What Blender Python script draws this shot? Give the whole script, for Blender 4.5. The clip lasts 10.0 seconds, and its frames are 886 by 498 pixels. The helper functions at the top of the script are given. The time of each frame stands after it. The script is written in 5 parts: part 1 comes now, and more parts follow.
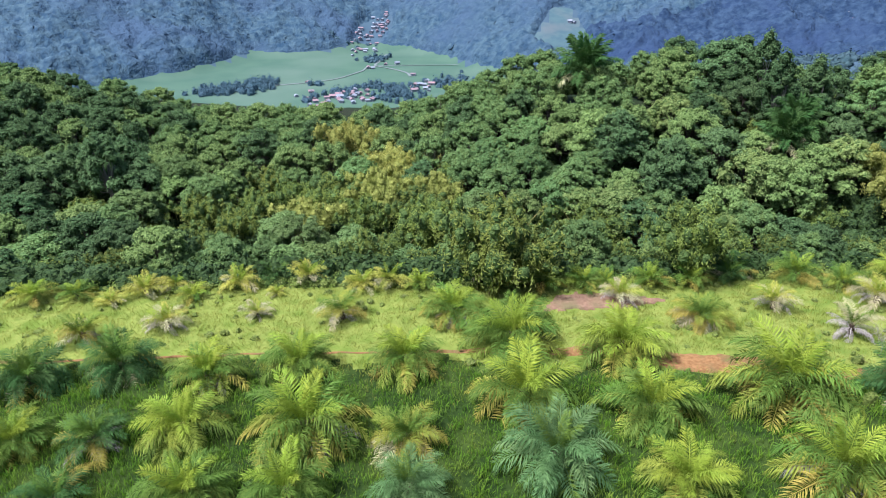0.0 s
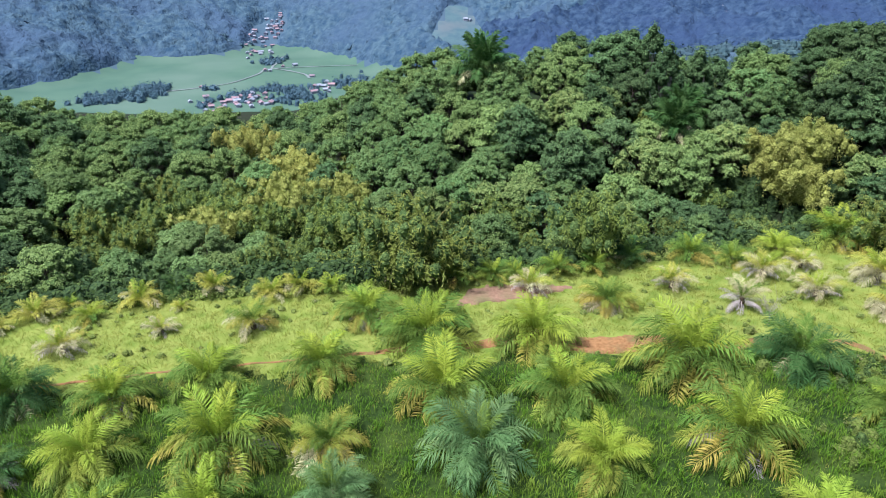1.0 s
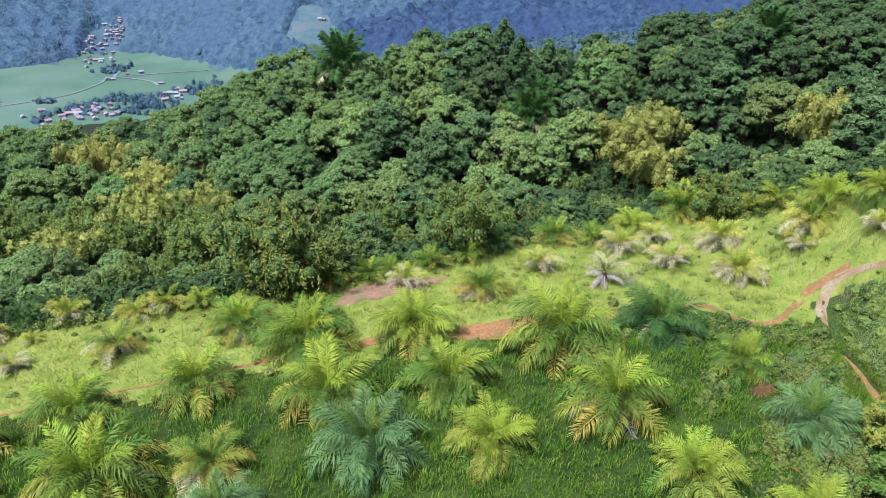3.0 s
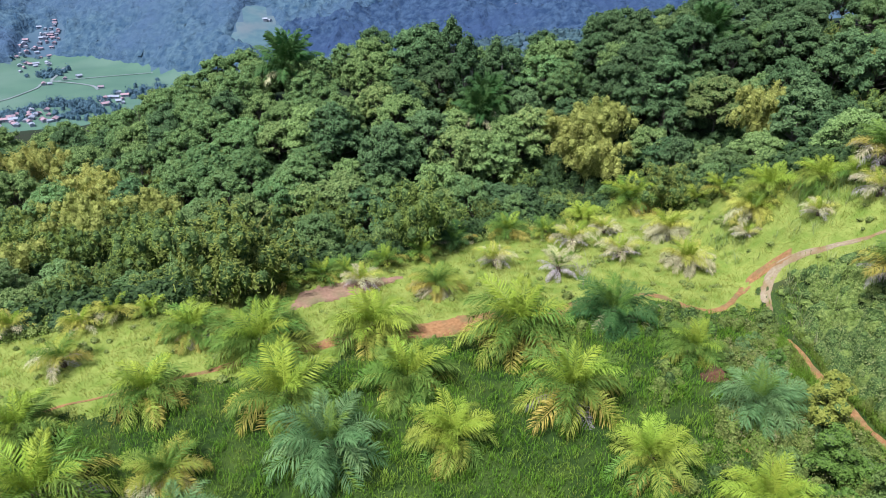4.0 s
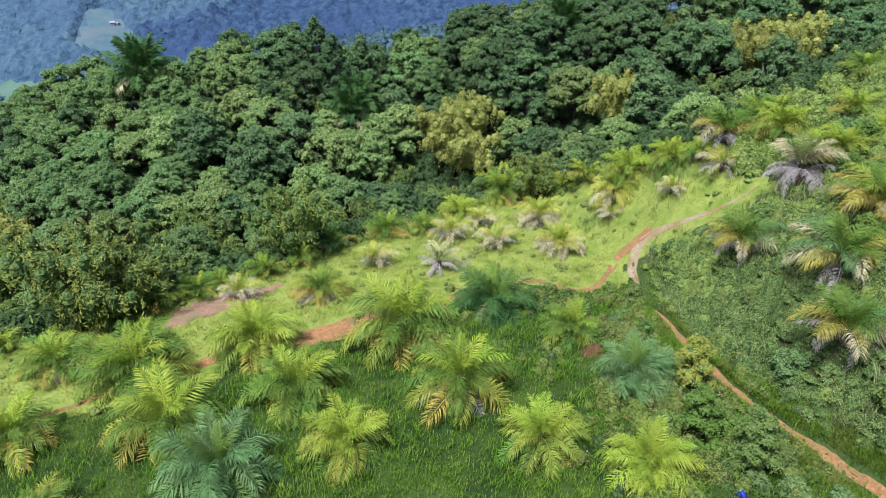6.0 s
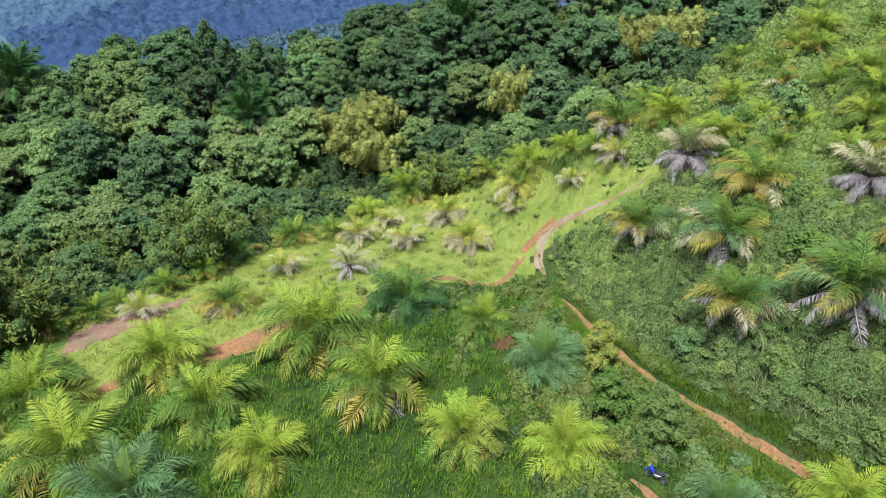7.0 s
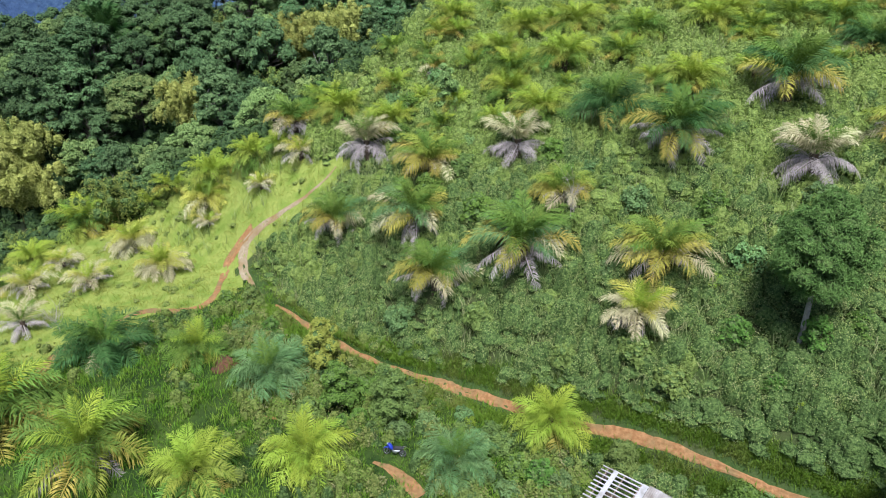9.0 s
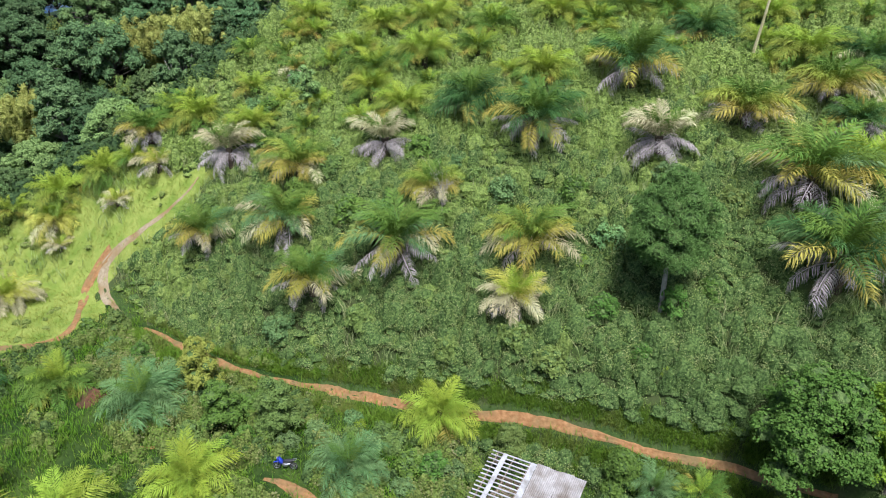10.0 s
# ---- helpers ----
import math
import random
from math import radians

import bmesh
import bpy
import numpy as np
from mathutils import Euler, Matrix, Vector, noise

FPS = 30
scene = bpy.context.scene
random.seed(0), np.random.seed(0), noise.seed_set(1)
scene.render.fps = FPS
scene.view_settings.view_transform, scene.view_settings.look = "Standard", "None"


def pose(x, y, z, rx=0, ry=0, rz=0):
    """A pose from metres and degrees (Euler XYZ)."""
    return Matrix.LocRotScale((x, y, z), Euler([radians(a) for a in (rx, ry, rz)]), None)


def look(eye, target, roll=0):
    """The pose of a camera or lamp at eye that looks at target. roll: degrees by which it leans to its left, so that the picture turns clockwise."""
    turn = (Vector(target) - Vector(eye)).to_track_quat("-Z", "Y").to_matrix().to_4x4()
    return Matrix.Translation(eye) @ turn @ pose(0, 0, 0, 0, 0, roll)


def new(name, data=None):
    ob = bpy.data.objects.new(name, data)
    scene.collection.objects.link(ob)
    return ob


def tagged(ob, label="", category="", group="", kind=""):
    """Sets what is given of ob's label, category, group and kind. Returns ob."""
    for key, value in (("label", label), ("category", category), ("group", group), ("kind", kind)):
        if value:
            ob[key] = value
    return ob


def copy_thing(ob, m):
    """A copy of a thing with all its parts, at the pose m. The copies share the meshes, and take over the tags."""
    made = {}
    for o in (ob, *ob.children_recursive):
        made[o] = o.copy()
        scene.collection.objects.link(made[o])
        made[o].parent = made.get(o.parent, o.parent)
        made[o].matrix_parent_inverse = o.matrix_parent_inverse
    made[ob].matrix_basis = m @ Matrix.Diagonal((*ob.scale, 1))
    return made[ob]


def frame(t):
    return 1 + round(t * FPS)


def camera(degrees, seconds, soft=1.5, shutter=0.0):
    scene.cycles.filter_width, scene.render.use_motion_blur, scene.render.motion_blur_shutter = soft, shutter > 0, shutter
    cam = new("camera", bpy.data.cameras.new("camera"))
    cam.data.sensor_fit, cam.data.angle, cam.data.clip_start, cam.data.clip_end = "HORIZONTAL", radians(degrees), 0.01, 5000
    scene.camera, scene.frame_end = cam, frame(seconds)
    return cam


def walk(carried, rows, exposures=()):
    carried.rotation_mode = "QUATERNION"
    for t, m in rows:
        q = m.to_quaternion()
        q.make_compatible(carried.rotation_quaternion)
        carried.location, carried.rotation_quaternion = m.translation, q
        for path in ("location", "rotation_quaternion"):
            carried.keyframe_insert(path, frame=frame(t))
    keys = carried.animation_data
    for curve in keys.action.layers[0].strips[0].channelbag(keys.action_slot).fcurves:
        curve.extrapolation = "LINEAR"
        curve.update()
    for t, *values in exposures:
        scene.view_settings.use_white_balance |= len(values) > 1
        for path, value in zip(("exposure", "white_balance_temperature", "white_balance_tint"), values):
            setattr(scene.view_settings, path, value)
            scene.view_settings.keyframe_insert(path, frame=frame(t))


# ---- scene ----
cam = camera(65.69, 10.0, 1.0)
ROWS = [
    (0.0, -0.00, 0.00, 36.00, -0.00, -25.26),
    (0.5, 0.00, 0.01, 36.00, 4.42, -25.29),
    (1.0, 0.06, -0.03, 35.99, 8.22, -25.32),
    (1.5, 0.11, -0.13, 36.00, 11.52, -25.34),
    (2.0, 0.12, -0.18, 36.02, 14.28, -25.37),
    (2.5, 0.12, -0.21, 35.96, 17.28, -25.39),
    (4.0, 0.17, -0.20, 35.76, 23.93, -25.48),
    (4.5, 0.14, -0.18, 35.75, 26.42, -25.52),
    (5.0, 0.16, -0.18, 35.76, 28.84, -25.58),
    (6.5, 0.39, -0.47, 36.06, 38.54, -25.75),
    (7.0, 0.51, -0.58, 36.19, 42.92, -25.81),
    (7.5, 0.73, -0.80, 36.28, 48.42, -25.84),
    (8.0, 0.87, -0.91, 36.51, 55.63, -25.99),
    (8.5, 1.05, -1.04, 36.64, 62.93, -26.14),
    (9.0, 1.13, -1.18, 36.67, 69.24, -26.18),
    (9.5, 1.18, -1.35, 36.70, 74.90, -26.23),
    (10.0, 1.24, -1.54, 36.78, 80.36, -26.34),
]
walk(cam, [(t, pose(x, y, z, 90 + pitch, 0, -turn)) for t, x, y, z, turn, pitch in ROWS], [(0.0, 0.89, 5650, 20), (5.0, 0.79, 5650, 19), (10.0, 0.76, 5650, 17)])

# ---- light: a bright overcast sky, with a weak broad sun behind the cloud ----
world = bpy.data.worlds.new("overcast")
scene.world = world
world.use_nodes = True
wn = world.node_tree
sky = wn.nodes.new("ShaderNodeTexSky")
sky.sky_type, sky.sun_disc = "NISHITA", False
sky.sun_elevation, sky.sun_rotation = radians(65), radians(-112)
sky.air_density, sky.dust_density, sky.ozone_density = 1.0, 3.0, 1.0
wn.links.new(sky.outputs[0], wn.nodes["Background"].inputs[0])
wn.nodes["Background"].inputs[1].default_value = 0.068
sun = new("sun", bpy.data.lights.new("sun", "SUN"))
sun.data.energy, sun.data.angle, sun.data.color = 4.4, radians(16), (1.0, 0.97, 0.9)
sun.matrix_world = look((-37, -15, 85), (0, 0, 0))


# ---- materials ----
def nodes_of(name):
    m = bpy.data.materials.new(name)
    m.use_nodes = True
    t = m.node_tree
    return m, t, t.nodes["Principled BSDF"]


def mix(t, fac, a, b):
    n = t.nodes.new("ShaderNodeMix")
    n.data_type = "RGBA"
    for slot, v in ((0, fac), (6, a), (7, b)):
        if hasattr(v, "links"):
            t.links.new(v, n.inputs[slot])
        else:
            n.inputs[slot].default_value = (*v, 1) if isinstance(v, tuple) else v
    return n.outputs[2]


def noise_of(t, size, detail=4.0, low=0.35, high=0.65):
    co = t.nodes.new("ShaderNodeNewGeometry")
    n = t.nodes.new("ShaderNodeTexNoise")
    n.inputs["Scale"].default_value, n.inputs["Detail"].default_value = 1 / size, detail
    t.links.new(co.outputs["Position"], n.inputs["Vector"])
    r = t.nodes.new("ShaderNodeMapRange")
    r.inputs[1].default_value, r.inputs[2].default_value = low, high
    t.links.new(n.outputs["Fac"], r.inputs[0])
    return r.outputs[0]


def bumped(t, bsdf, size, strength, distance):
    b = t.nodes.new("ShaderNodeBump")
    b.inputs["Strength"].default_value, b.inputs["Distance"].default_value = strength, distance
    t.links.new(noise_of(t, size, 6, 0.2, 0.8), b.inputs["Height"])
    t.links.new(b.outputs[0], bsdf.inputs["Normal"])


def foliage(name, a, b, through_light=0.3, spread=0.35, gloss=0.55, patch=0.0, c=None):
    """Leaves: two tones by leaf, a little by plant, light through the blade."""
    m, t, p = nodes_of(name)
    geo, info = t.nodes.new("ShaderNodeNewGeometry"), t.nodes.new("ShaderNodeObjectInfo")
    col = mix(t, geo.outputs["Random Per Island"], a, b)
    if c:
        col = mix(t, noise_of(t, patch, 2, 0.45, 0.7), col, c)
    hsv = t.nodes.new("ShaderNodeHueSaturation")
    rng = t.nodes.new("ShaderNodeMapRange")
    rng.inputs[3].default_value, rng.inputs[4].default_value = 1 - spread, 1 + spread
    t.links.new(info.outputs["Random"], rng.inputs[0])
    hue = t.nodes.new("ShaderNodeMapRange")
    hue.inputs[3].default_value, hue.inputs[4].default_value = 0.485, 0.515
    mul = t.nodes.new("ShaderNodeMath")
    mul.operation = "MULTIPLY"
    mul.inputs[1].default_value = 7.31
    fr = t.nodes.new("ShaderNodeMath")
    fr.operation = "FRACT"
    t.links.new(info.outputs["Random"], mul.inputs[0])
    t.links.new(mul.outputs[0], fr.inputs[0])
    t.links.new(fr.outputs[0], hue.inputs[0])
    t.links.new(hue.outputs[0], hsv.inputs["Hue"])
    t.links.new(rng.outputs[0], hsv.inputs["Value"])
    t.links.new(col, hsv.inputs["Color"])
    t.links.new(hsv.outputs[0], p.inputs["Base Color"])
    p.inputs["Roughness"].default_value, p.inputs["Specular IOR Level"].default_value = gloss, 0.1
    tr = t.nodes.new("ShaderNodeBsdfTranslucent")
    t.links.new(hsv.outputs[0], tr.inputs[0])
    sh = t.nodes.new("ShaderNodeMixShader")
    sh.inputs[0].default_value = through_light
    t.links.new(p.outputs[0], sh.inputs[1])
    t.links.new(tr.outputs[0], sh.inputs[2])
    t.links.new(sh.outputs[0], t.nodes["Material Output"].inputs[0])
    return m


def earth(name, a, b, c, sizes=(0.5, 6.0), rough=0.95, relief=0.06):
    m, t, p = nodes_of(name)
    col = mix(t, noise_of(t, sizes[0], 6), a, b)
    col = mix(t, noise_of(t, sizes[1], 3, 0.45, 0.68), col, c)
    t.links.new(col, p.inputs["Base Color"])
    p.inputs["Roughness"].default_value, p.inputs["Specular IOR Level"].default_value = rough, 0.15
    bumped(t, p, sizes[0] * 0.6, 0.7, relief)
    return m


# shade between the grass blades is put into this dark base colour
GRASS_GROUND = earth("grass_ground", (0.013, 0.03, 0.005), (0.026, 0.052, 0.008), (0.045, 0.075, 0.012), (0.45, 3))
MEADOW_GROUND = earth("meadow_ground", (0.16, 0.21, 0.036), (0.23, 0.27, 0.058), (0.125, 0.185, 0.026), (0.4, 1.6))
SCRUB_GROUND = earth("scrub_ground", (0.03, 0.056, 0.012), (0.045, 0.076, 0.017), (0.06, 0.068, 0.025), (0.3, 2.5))
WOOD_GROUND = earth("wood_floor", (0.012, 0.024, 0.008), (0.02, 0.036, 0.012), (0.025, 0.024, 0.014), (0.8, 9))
# valley fields, mountain floor and clearing carry distance haze as blue in their colour
PADDY = earth("hazed_paddy_fields", (0.06, 0.12, 0.085), (0.075, 0.14, 0.095), (0.095, 0.155, 0.115), (60, 190), 0.9, 0.1)
FAR_GROUND = earth("hazed_mountain_floor", (0.05, 0.088, 0.12), (0.06, 0.1, 0.135), (0.065, 0.11, 0.14), (30, 150))
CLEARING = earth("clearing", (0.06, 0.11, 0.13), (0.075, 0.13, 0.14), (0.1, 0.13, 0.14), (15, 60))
SOIL = earth("red_soil", (0.2, 0.1, 0.038), (0.3, 0.165, 0.07), (0.17, 0.12, 0.05), (0.3, 1.3))
RED_BANK = earth("dark_red_bank", (0.08, 0.038, 0.02), (0.12, 0.058, 0.032), (0.05, 0.035, 0.018), (0.3, 1.0))
DRY_SOIL = earth("dry_soil", (0.2, 0.12, 0.075), (0.27, 0.17, 0.11), (0.17, 0.14, 0.07), (0.3, 2.5))
GRAVEL = earth("pale_gravel", (0.23, 0.18, 0.105), (0.31, 0.26, 0.17), (0.21, 0.14, 0.06), (0.25, 2))
BARK = earth("bark", (0.09, 0.075, 0.055), (0.16, 0.14, 0.11), (0.06, 0.05, 0.04), (0.15, 1.2))
PALE_BARK = earth("pale_bark", (0.32, 0.29, 0.24), (0.42, 0.39, 0.33), (0.22, 0.2, 0.16), (0.12, 0.9))
CULM = earth("bamboo_culm", (0.22, 0.21, 0.06), (0.3, 0.27, 0.09), (0.16, 0.18, 0.05), (0.3, 2))
FIBRE = earth("palm_stem_fibre", (0.07, 0.05, 0.035), (0.12, 0.09, 0.06), (0.05, 0.04, 0.03), (0.1, 0.6))

FROND = {
    "green": foliage("frond_green", (0.092, 0.172, 0.025), (0.145, 0.235, 0.038), 0.15, 0.15),
    "leaf": foliage("frond_leaf_green", (0.19, 0.248, 0.03), (0.27, 0.325, 0.05), 0.15, 0.15),
    "lime": foliage("frond_lime", (0.228, 0.322, 0.028), (0.315, 0.41, 0.05), 0.2, 0.15),
    "yellow": foliage("frond_yellow", (0.28, 0.26, 0.04), (0.4, 0.355, 0.075), 0.2, 0.15),
    "blue": foliage("frond_blue_green", (0.095, 0.19, 0.058), (0.16, 0.265, 0.095), 0.2, 0.15),
    "dark": foliage("frond_dark", (0.05, 0.12, 0.03), (0.085, 0.17, 0.045), 0.2, 0.15),
    "dead": foliage("frond_dead", (0.26, 0.23, 0.21), (0.46, 0.41, 0.385), 0.12, 0.2, 0.8),
    "lemon": foliage("frond_lemon", (0.38, 0.4, 0.055), (0.5, 0.5, 0.11), 0.25, 0.15),
    "straw": foliage("frond_straw", (0.35, 0.325, 0.16), (0.52, 0.49, 0.28), 0.16, 0.15, 0.7),
}


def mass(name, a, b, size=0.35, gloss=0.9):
    """The leafy inside of a crown or bush, its inner shade put into a darker tone: mottled, with deep fine relief."""
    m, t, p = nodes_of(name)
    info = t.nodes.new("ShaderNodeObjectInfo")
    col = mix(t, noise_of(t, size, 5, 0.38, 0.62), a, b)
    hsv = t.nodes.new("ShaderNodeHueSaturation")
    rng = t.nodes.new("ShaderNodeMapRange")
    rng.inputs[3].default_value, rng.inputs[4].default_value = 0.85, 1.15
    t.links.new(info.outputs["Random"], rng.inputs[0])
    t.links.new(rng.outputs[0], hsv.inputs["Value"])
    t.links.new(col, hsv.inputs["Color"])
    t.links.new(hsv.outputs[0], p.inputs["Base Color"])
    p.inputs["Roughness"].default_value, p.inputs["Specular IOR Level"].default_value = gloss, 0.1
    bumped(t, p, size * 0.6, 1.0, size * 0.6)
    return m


LEAF = {
    "fresh": foliage("fresh_leaves", (0.09, 0.18, 0.03), (0.145, 0.245, 0.045), 0.3, 0.2),
    "shrub": foliage("shrub_leaves", (0.13, 0.2, 0.045), (0.19, 0.265, 0.07), 0.3, 0.2),
    "young": foliage("young_shoots", (0.2, 0.25, 0.04), (0.28, 0.32, 0.065), 0.3, 0.2),
    "deep": foliage("leaves_deep", (0.088, 0.165, 0.064), (0.135, 0.22, 0.082), 0.25, 0.3),
    "mid": foliage("leaves_mid", (0.14, 0.24, 0.08), (0.2, 0.31, 0.105), 0.25, 0.3),
    "olive": foliage("leaves_olive", (0.195, 0.285, 0.085), (0.265, 0.36, 0.115), 0.25, 0.25),
    "bamboo": foliage("bamboo_leaves", (0.35, 0.375, 0.09), (0.46, 0.475, 0.13), 0.4, 0.15),
    "bamboo_green": foliage("green_bamboo_leaves", (0.21, 0.275, 0.058), (0.29, 0.35, 0.08), 0.35, 0.2),
    "needle": foliage("pine_needles", (0.1, 0.2, 0.045), (0.155, 0.265, 0.068), 0.15, 0.15),
    "lime": foliage("lime_leaves", (0.19, 0.3, 0.025), (0.27, 0.38, 0.04), 0.35, 0.2),
}
# darker than the outer leaves: the shade inside the crowns is in these colours
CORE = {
    "dark": mass("inner_shade_dark", (0.03, 0.06, 0.022), (0.07, 0.115, 0.04)),
    "green": mass("inner_shade_green", (0.055, 0.1, 0.028), (0.13, 0.195, 0.056)),
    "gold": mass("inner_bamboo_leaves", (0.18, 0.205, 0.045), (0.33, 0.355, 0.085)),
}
GRASS = foliage("grass_blades", (0.25, 0.305, 0.052), (0.32, 0.36, 0.08), 0.35, 0.1, 0.6, 1.6, (0.17, 0.24, 0.03))
LUSH = foliage("lush_grass_blades", (0.072, 0.175, 0.01), (0.12, 0.23, 0.016), 0.3, 0.1, 0.6, 2.2, (0.165, 0.25, 0.026))
SCRUB = foliage("scrub_leaves", (0.145, 0.235, 0.055), (0.235, 0.32, 0.085), 0.3, 0.1, 0.6, 0.6, (0.33, 0.365, 0.15))
DARK_SCRUB = foliage("dark_scrub_leaves", (0.08, 0.135, 0.033), (0.13, 0.19, 0.05), 0.25, 0.1, 0.6, 0.6, (0.2, 0.235, 0.095))
LIGHT_SCRUB = foliage("light_scrub_leaves", (0.185, 0.27, 0.045), (0.25, 0.34, 0.07), 0.3, 0.1, 0.6, 1.2, (0.32, 0.36, 0.12))
# undergrowth leaves coloured dark to give the shaded gaps between the trees
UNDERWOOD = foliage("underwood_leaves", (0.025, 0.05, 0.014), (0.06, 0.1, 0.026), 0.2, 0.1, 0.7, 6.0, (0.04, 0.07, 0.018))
# shaded copy of the far canopy: haze and cloud shadow put into the colour
CLOUD_SHADE_LEAF = earth("shaded_far_canopy", (0.015, 0.035, 0.075), (0.043, 0.078, 0.13), (0.028, 0.052, 0.108), (14.0, 150.0), 0.95, 5.0)
# distance haze is put into these canopy and grove colours as blue
FAR_LEAF = earth("hazed_far_canopy", (0.026, 0.06, 0.1), (0.068, 0.118, 0.15), (0.05, 0.088, 0.14), (14.0, 170.0), 0.95, 5.0)
GROVE_TWIG = foliage("hazed_grove_leaves", (0.05, 0.1, 0.13), (0.085, 0.145, 0.175), 0.1, 0.1, 0.9)
GROVE_LEAF = earth("hazed_grove_canopy", (0.042, 0.088, 0.12), (0.08, 0.135, 0.165), (0.06, 0.105, 0.14), (7.0, 60.0), 0.95, 2.0)
MID_MASS = earth("hazed_middle_mass", (0.035, 0.072, 0.085), (0.07, 0.118, 0.12), (0.05, 0.085, 0.105), (6.0, 80.0), 0.95, 1.5)
MID_LEAF = foliage("hazed_middle_canopy", (0.04, 0.075, 0.085), (0.075, 0.12, 0.115), 0.1, 0.1, 0.9, 90.0, (0.045, 0.075, 0.11))

TALL_GRASS = foliage("tall_grass_blades", (0.07, 0.16, 0.012), (0.12, 0.21, 0.022), 0.35, 0.1, 0.6, 3.0, (0.15, 0.19, 0.04))
PALE_STEM = foliage("pale_grass_stems", (0.16, 0.225, 0.05), (0.25, 0.3, 0.1), 0.3, 0.1, 0.6, 3.0, (0.3, 0.29, 0.15))
WEED = foliage("weed_leaves", (0.1, 0.185, 0.024), (0.165, 0.255, 0.042), 0.3, 0.1, 0.6, 1.6, (0.14, 0.19, 0.05))
WEED_DARK = foliage("dark_weed_leaves", (0.035, 0.075, 0.018), (0.065, 0.115, 0.03), 0.25, 0.1)
WEED_PALE = foliage("pale_weed_leaves", (0.15, 0.2, 0.04), (0.22, 0.265, 0.07), 0.3, 0.1, 0.6, 1.6, (0.25, 0.25, 0.12))
# dark tone holds the shade inside the bushes
SCRUB_CORE = mass("inner_shade_scrub", (0.036, 0.07, 0.018), (0.12, 0.185, 0.05), 0.2)


# Lie of the land, in polar knots round the hovering point: degrees clockwise from y.
EDGE_AZ = [-180, -60, -36, -24, -12, 1, 11, 21, 28, 33, 38, 44, 49, 55, 60, 63, 67, 70, 76, 120, 180]
EDGE_R = [62, 82, 79, 72, 68, 64, 67, 72, 79, 84, 89, 91, 87, 84, 85, 87, 92, 102, 116, 118, 62]
SKY_AZ = [-180, -60, -32, -24, -14, -4, 1, 6, 14, 22, 30, 36, 41, 46, 60, 110, 180]
SKY_R = [180, 180, 180, 175, 160, 150, 146, 142, 140, 140, 140, 140, 140, 142, 155, 165, 180]
SKY_Z = [1.7, 1.7, 0, -8, -11, -10, -3.5, 2.5, 4, 5.8, 5, 8.3, 12.8, 16, 21, 27, 1.7]
SHORE_AZ = [-180, -45, -32, -25, -20, -15, -9, -6, -3, 0, 3, 8, 40, 180]
SHORE_R = [1400, 1250, 1290, 1330, 1440, 1560, 1600, 1660, 1640, 1500, 1360, 1290, 1300, 1400]


def bank(x, y):
    """The planted knoll and, past the foot trail, the hillside that climbs from it."""
    u = (x - 37) * 0.944 - (y + 5) * 0.33
    up = 30 * (1 - np.exp(-np.maximum(u, 0) / 28))
    up = up * (1 / (1 + np.exp(np.clip(-(u - 1.5) / 1.6, -40, 40))))
    far = np.maximum(np.hypot(x, y) - 52, 0)
    near = np.maximum(46 - y - 0.4 * x, 0)
    fall = 0.0012 * far ** 2 * (1 / (1 + np.exp(np.clip((u - 6) / 6, -40, 40))))
    return 1.6 + up - np.minimum(fall, 9) - 0.05 * np.minimum(near, 40) + 0.5 * np.sin(x / 9 + 1) * np.cos(y / 11)


def smooth(a):
    a = np.clip(a, 0, 1)
    return a * a * (3 - 2 * a)


def height(x, y):
    x, y = np.asarray(x, float), np.asarray(y, float)
    r, az = np.hypot(x, y), np.degrees(np.arctan2(x, y))
    edge = np.interp(az, EDGE_AZ, EDGE_R)
    top_r, top_z = np.interp(az, SKY_AZ, SKY_R), np.interp(az, SKY_AZ, SKY_Z)
    z = bank(x, y)
    k = edge / np.maximum(r, 1e-3)
    rim = bank(x * np.minimum(k, 1), y * np.minimum(k, 1))
    s = r - edge
    gully = rim - 11 * smooth(s / 16)
    slope = smooth((r - edge - 8) / np.maximum(top_r - edge - 8, 1))
    wood = gully * (1 - slope) + top_z * slope
    z = np.where(s > 0, wood, z)
    # past the wooded ridge the land drops to the valley floor, then climbs to the mountains
    past = np.maximum(r - top_r, 0)
    floor = -225.0
    z = z + (floor - z) * smooth(past / 620)
    shore = np.interp(az, SHORE_AZ, SHORE_R) + 14 * np.sin(np.radians(az * 40))
    mount = np.maximum(r - shore, 0)
    z = z + 0.36 * mount + 30 * np.sin(np.radians(az * 11)) * smooth(mount / 500) * np.cos(mount / 210)
    # a wooded spur between the near ridge and the valley
    spur = 146 * np.exp(-((az - 36) / 27) ** 2) * np.exp(-((r - 800) / 240) ** 2)
    return z + spur


# ---- the ground: one sheet from under the camera to the mountains ----
def mesh_of(name, verts, faces, mats, index=None, soft=False):
    me = bpy.data.meshes.new(name)
    me.from_pydata([tuple(v) for v in verts], [], [tuple(f) for f in faces])
    for m in mats:
        me.materials.append(m)
    if index is not None:
        me.polygons.foreach_set("material_index", np.asarray(index, np.int32))
    if soft:
        me.polygons.foreach_set("use_smooth", np.ones(len(me.polygons), bool))
    me.update()
    return me


def part(name, me, parent, label="", m=None):
    """Links a mesh as one object under a thing or a part."""
    ob = new(name, me)
    ob.parent = parent
    if m is not None:
        ob.matrix_basis = m
    if label:
        tagged(ob, label)
    return ob


def slope_u(x, y):
    return (x - 37) * 0.944 - (y + 5) * 0.33


